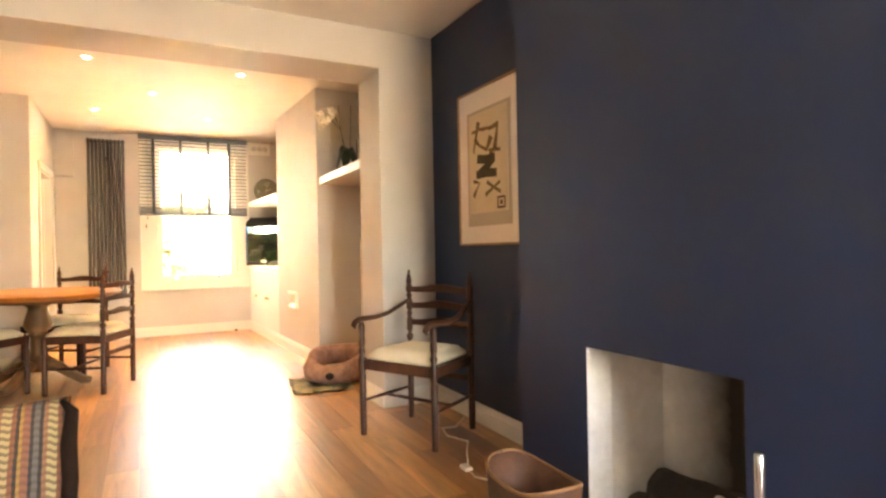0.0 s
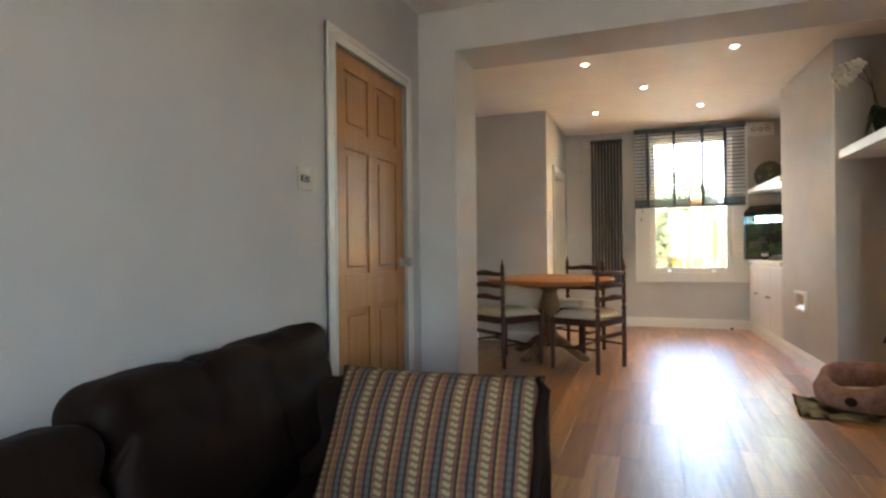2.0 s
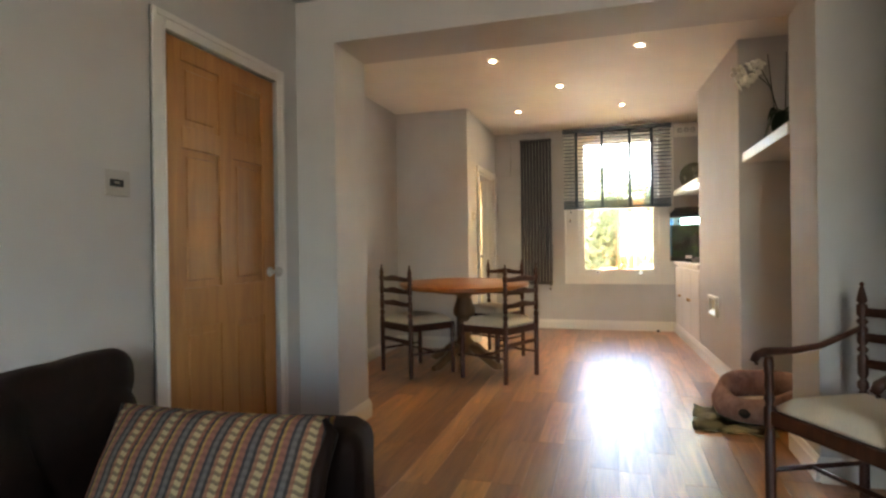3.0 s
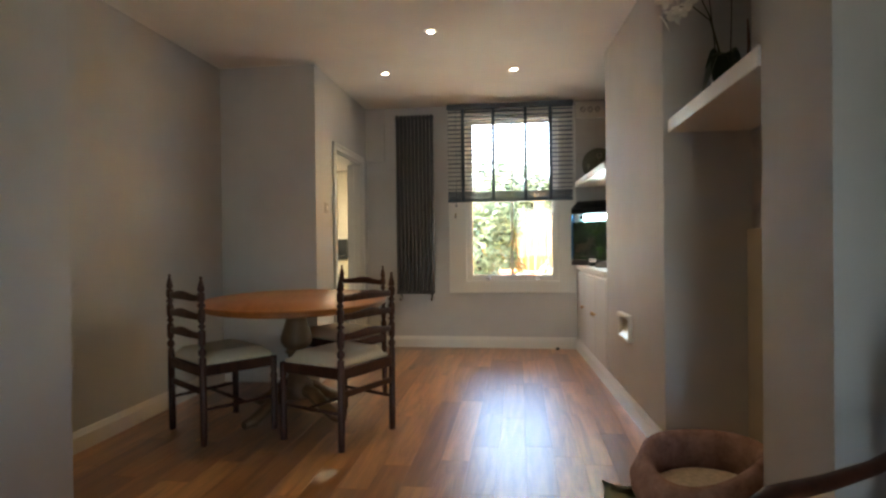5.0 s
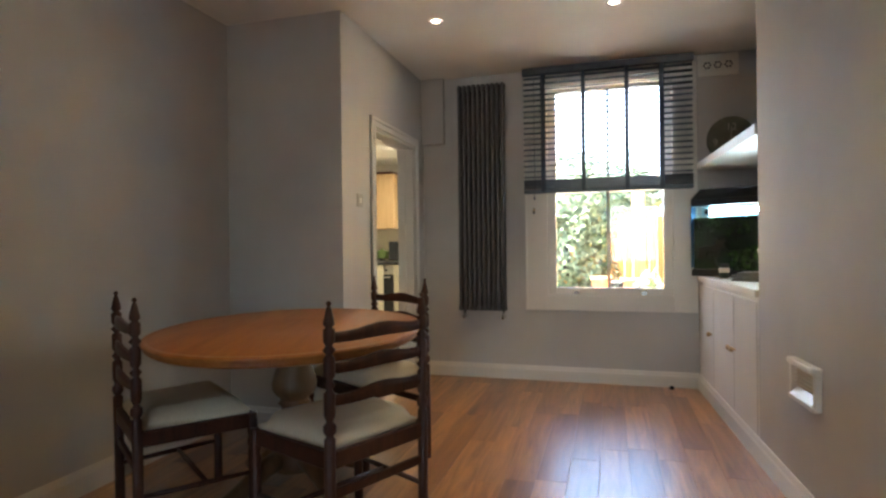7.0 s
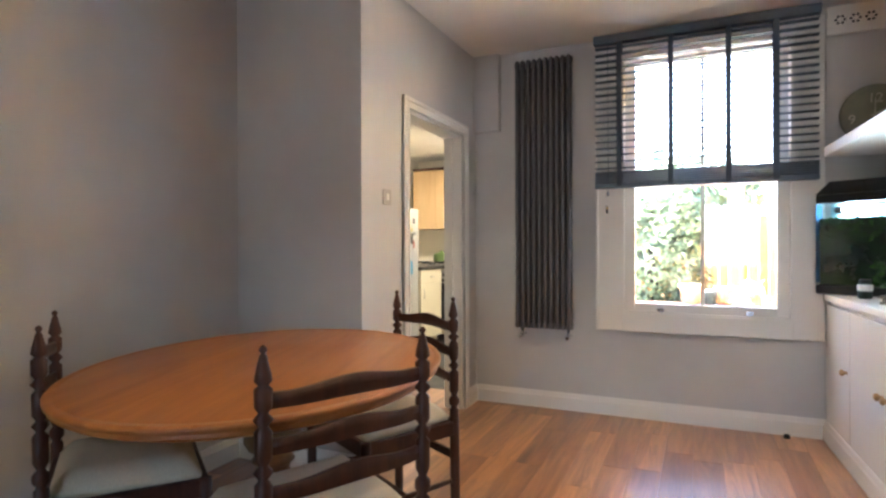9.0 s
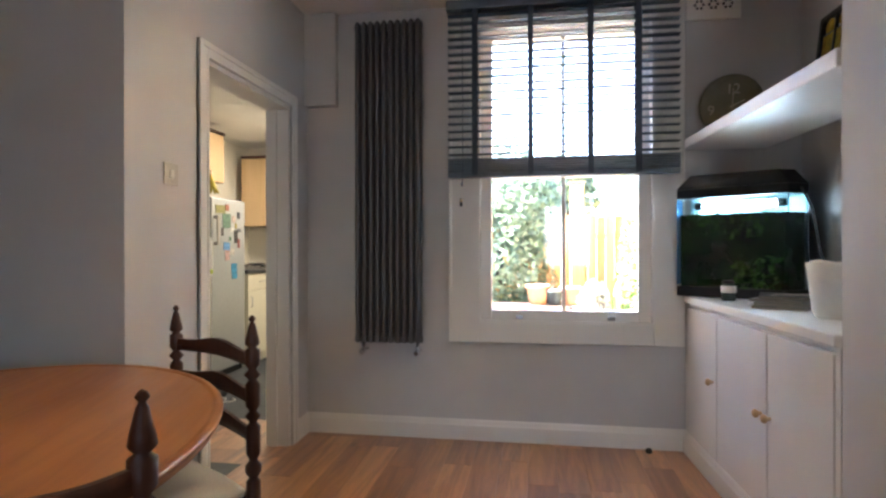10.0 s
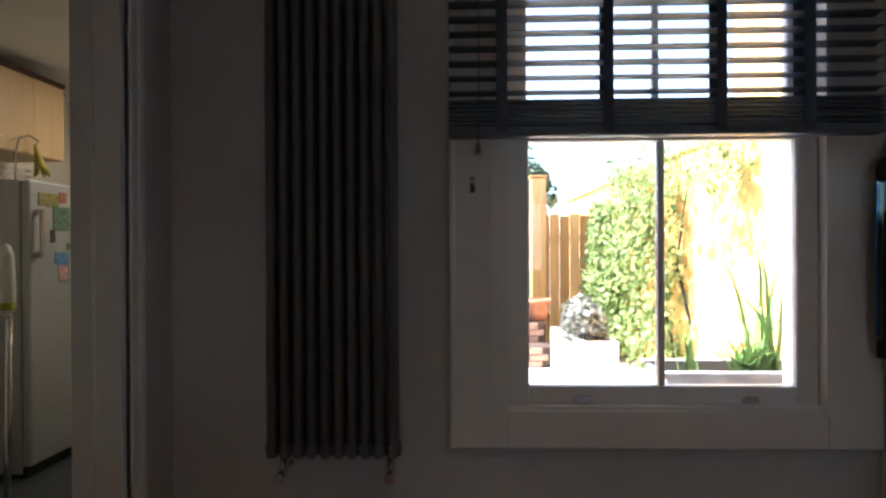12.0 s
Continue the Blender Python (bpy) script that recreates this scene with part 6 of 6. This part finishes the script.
shrub("shrub", "tall dense glossy green shrub in the garden", (-0.10, 14.45, GZ), [((0, 0, 1.1), 0.85, 0.6, 1.15, 6000), ((0.35, -0.1, 2.0), 0.6, 0.45, 0.75, 3400), ((-0.9, 0.2, 1.3), 0.8, 0.6, 1.2, 2600)], 0.038, HEDGE, 5, 11, 1.6)
shrub("tree", "leafy green tree standing behind the garden fence", (0.55, 17.2, GZ - 0.06), [((0, 0, 2.7), 1.0, 0.7, 0.75, 1500), ((0.7, -0.2, 2.5), 0.55, 0.5, 0.55, 700), ((-0.9, 0.2, 2.9), 0.9, 0.7, 0.8, 1200)], 0.07, HEDGE, 5, 71, 2.6)
# climber on the ochre wall


def on_wall(y0, y1, z0, z1):
    def w(r):
        while True:
            y, z = r.uniform(y0, y1), r.uniform(z0, z1)
            if noise.noise(Vector((y * 1.6, z * 1.6, 3.3))) + 0.4 > r.random() * 0.8:
                return Vector((2.30 - 0.46 * r.random() ** 1.3, y, z)), (-1, 0, 0.4)
    return w


cl = thing("climbing_plant", "bright green climber trained over the ochre wall", "climber", pose(0, 0, 0))
part("climber_stem", tube([(2.27, 12.3, GZ), (2.26, 12.1, 0.5), (2.28, 12.5, 1.1), (2.27, 12.2, 1.9)], [0.022, 0.018, 0.014, 0.006], 7), BARK, cl)
part("climber_stem", tube([(2.27, 12.4, GZ), (2.27, 12.9, 0.7), (2.28, 13.3, 1.4), (2.27, 13.6, 2.0)], [0.02, 0.016, 0.012, 0.005], 7), BARK, cl)
leaf_thing("climber_foliage", leaves(5600, on_wall(12.2, 14.9, GZ, 2.35), 0.036, 51), BRIGHT, cl)


def in_corner(r):
    z = GZ + 2.05 * r.random() ** 0.9
    w = 1 - 0.45 * z / 2.0
    return Vector((2.28 - 0.55 * w * r.random(), 15.15 - 0.75 * w * r.random(), z)), (-0.5, -0.7, 0.5)


leaf_thing("climber_foliage", leaves(2400, in_corner, 0.038, 53), BRIGHT, cl)
leaf_thing("climber_foliage", leaves(260, on_wall(10.9, 12.2, 1.75, 2.35), 0.036, 52), BRIGHT, cl)

flowerpot(0.98, 13.68, GZ + 0.4745, 1.1, "terracotta pot on the upper brick step")
flowerpot(0.74, 13.64, GZ + 0.4745, 0.9, "small dark glazed pot on the upper brick step", plain("dark_glaze", (0.05, 0.06, 0.06), 0.3))
flowerpot(0.50, 13.66, GZ + 0.4745, 1.2, "weathered terracotta pot on the upper step")
GALV = plain("weathered_grey_zinc", (0.30, 0.32, 0.34), 0.5, 0.3, 0.2, 12)
tr1 = thing("planter_trough", "grey weathered trough planter standing under the window", "planter", pose(1.37, 9.02, GZ - 0.07))
part("trough_body", joined([box(-0.50, 0.50, -0.14, -0.12, 0, 0.93, 0.003), box(-0.50, 0.50, 0.12, 0.14, 0, 0.93, 0.003), box(-0.50, -0.48, -0.12, 0.12, 0, 0.93, 0.003), box(0.48, 0.50, -0.12, 0.12, 0, 0.93, 0.003), box(-0.48, 0.48, -0.12, 0.12, 0, 0.05)]), GALV, tr1)
part("soil", box(-0.48, 0.48, -0.12, 0.12, 0.05, 0.89), SUBFLOOR, tr1)
part("rim", joined([box(-0.515, 0.515, -0.155, -0.115, 0.931, 0.946, 0.003), box(-0.515, 0.515, 0.115, 0.155, 0.931, 0.946, 0.003)]), GALV, tr1)
BLADE = plain("strap_leaf_green", (0.16, 0.28, 0.08), 0.5, 0, 0.3, 10)


def blades(name, label, x, y, z, n, h, spread, width, seed):
    t = thing(name, label, "plant", pose(x, y, z))
    r = random.Random(seed)
    for i in range(n):
        a, l = r.random() * 6.28, h * r.uniform(0.6, 1.0)
        ln = spread * r.uniform(0.2, 1.0)
        bm = bmesh.new()
        row = []
        for q in range(8):
            s = q / 7
            p = Vector((r.uniform(-0.004, 0.004) + math.cos(a) * ln * s ** 1.8, math.sin(a) * ln * s ** 1.8 * 0.6, l * (s - 0.35 * (ln / max(spread, 0.01)) * s ** 3)))
            w = width * (1 - s ** 1.5) + 0.0008
            row.append((bm.verts.new(p + Vector((-math.sin(a) * w, math.cos(a) * w, 0))), bm.verts.new(p + Vector((math.sin(a) * w, -math.cos(a) * w, 0)))))
        for u_, w_ in zip(row, row[1:]):
            f = bm.faces.new((u_[0], u_[1], w_[1], w_[0]))
            f.smooth = True
        place(bm, pose(r.uniform(-0.06, 0.06), r.uniform(-0.04, 0.04), 0))
        part("leaf", bm, BLADE, t)
    return t


blades("strap_leaf_plant", "tall arching strap-leaved plant growing in the trough", 1.34, 9.02, GZ + 0.82, 15, 0.85, 0.62, 0.012, 61)
blades("strap_leaf_plant", "upright iris leaves growing in the trough", 1.00, 9.02, GZ + 0.82, 7, 0.50, 0.14, 0.010, 62)
blades("grass_clump", "short dense green grass clump in the trough", 1.26, 9.00, GZ + 0.82, 60, 0.24, 0.22, 0.009, 63)
tr2 = thing("planter_trough", "long pale stone trough beside the path", "planter", pose(1.18, 12.0, GZ + 0.005, 0, 0, 98))
part("trough_body", joined([box(-0.5, 0.5, -0.16, -0.12, 0, 0.56, 0.01, 2), box(-0.5, 0.5, 0.12, 0.16, 0, 0.56, 0.01, 2), box(-0.5, -0.46, -0.12, 0.12, 0, 0.56, 0.006), box(0.46, 0.5, -0.12, 0.12, 0, 0.56, 0.006)]), PAVE, tr2)
part("soil", box(-0.46, 0.46, -0.12, 0.12, 0.0, 0.51), SUBFLOOR, tr2)
shrub("shrub", "grey-brown lavender bush growing in the pale trough", (1.18, 12.0, GZ + 0.515), [((0, 0, 0.16), 0.17, 0.42, 0.24, 900), ((-0.03, -0.25, 0.16), 0.2, 0.2, 0.22, 400)], 0.03, GREY, 3, 31, 0.3)
post = thing("wooden_post", "tall orange-stained wooden post against the garden fence", "post", pose(1.18, 15.08, GZ - 0.06))
part("shaft", box(-0.11, 0.11, -0.09, 0.09, 0, 2.5, 0.012, 2), FENCEW, post)
part("cap", box(-0.13, 0.13, -0.11, 0.11, 2.5005, 2.54, 0.01, 2), FENCEW, post)
# outer shell of the house and a plain house beyond
fixed("house_outer_wall", joined([box(2.10, 2.32, FAR + 0.05, FAR + 0.26, -0.2, 5.0), box(-0.93, 2.32, FAR + 0.26, FAR + 0.27, CEIL + 0.2, 5.0)]), OCHRE, "rendered outer wall")
fixed("roof_slab", box(-3.2, 2.4, -2.3, FAR + 0.2, CEIL + 0.13, CEIL + 0.3), CEILING, "floor slab of the storey above")
fixed("kitchen_roof", box(KL - 0.2, KE - 0.01, FAR - 1.5, KN + 0.2, KC + 0.101, KC + 0.2), BLACKPL, "flat kitchen roof")
fixed("window_sill", box(0.02, 1.26, FAR + 0.2, FAR + 0.36, 0.69, 0.755, 0.008), PAVE, "stone outer window sill")

# ---- floor planks ----
PW = 0.148
lengths = [0.6, 0.85, 1.1, 1.4]
plank_mesh = []
for L in lengths:
    bm = box(-PW / 2 + 0.0004, PW / 2 - 0.0004, 0.0004, L - 0.0004, -0.020, 0.0, 0.0007)
    me = bpy.data.meshes.new("plank")
    bm.to_mesh(me)
    bm.free()
    me.materials.append(FLOORWOOD)
    plank_mesh.append(me)
floor_ob = bpy.data.objects["floor"]
rng = random.Random(7)
x = DL - 0.03
while x < RW + 0.05:
    y = -2.1 - rng.random() * 0.8
    while y < FAR - 0.005:
        k = rng.choice((0, 1, 1, 2, 2, 3))
        L = lengths[k]
        if y + L > 8.55:
            k, L = 0, lengths[0]
        hidden = (x < LW - 0.1 and y + L < NIB0 + 0.1) or (x > BREAST + 0.1 and y + L < 2.1)
        if not hidden and y + L > -2.0:
            ob = new("plank", plank_mesh[k])
            ob.location = (x + PW / 2, y, 0.0)
            if y + L > 8.44:
                ob.scale.y = (8.44 - y) / L
            ob.parent = floor_ob
        y += L
    x += PW
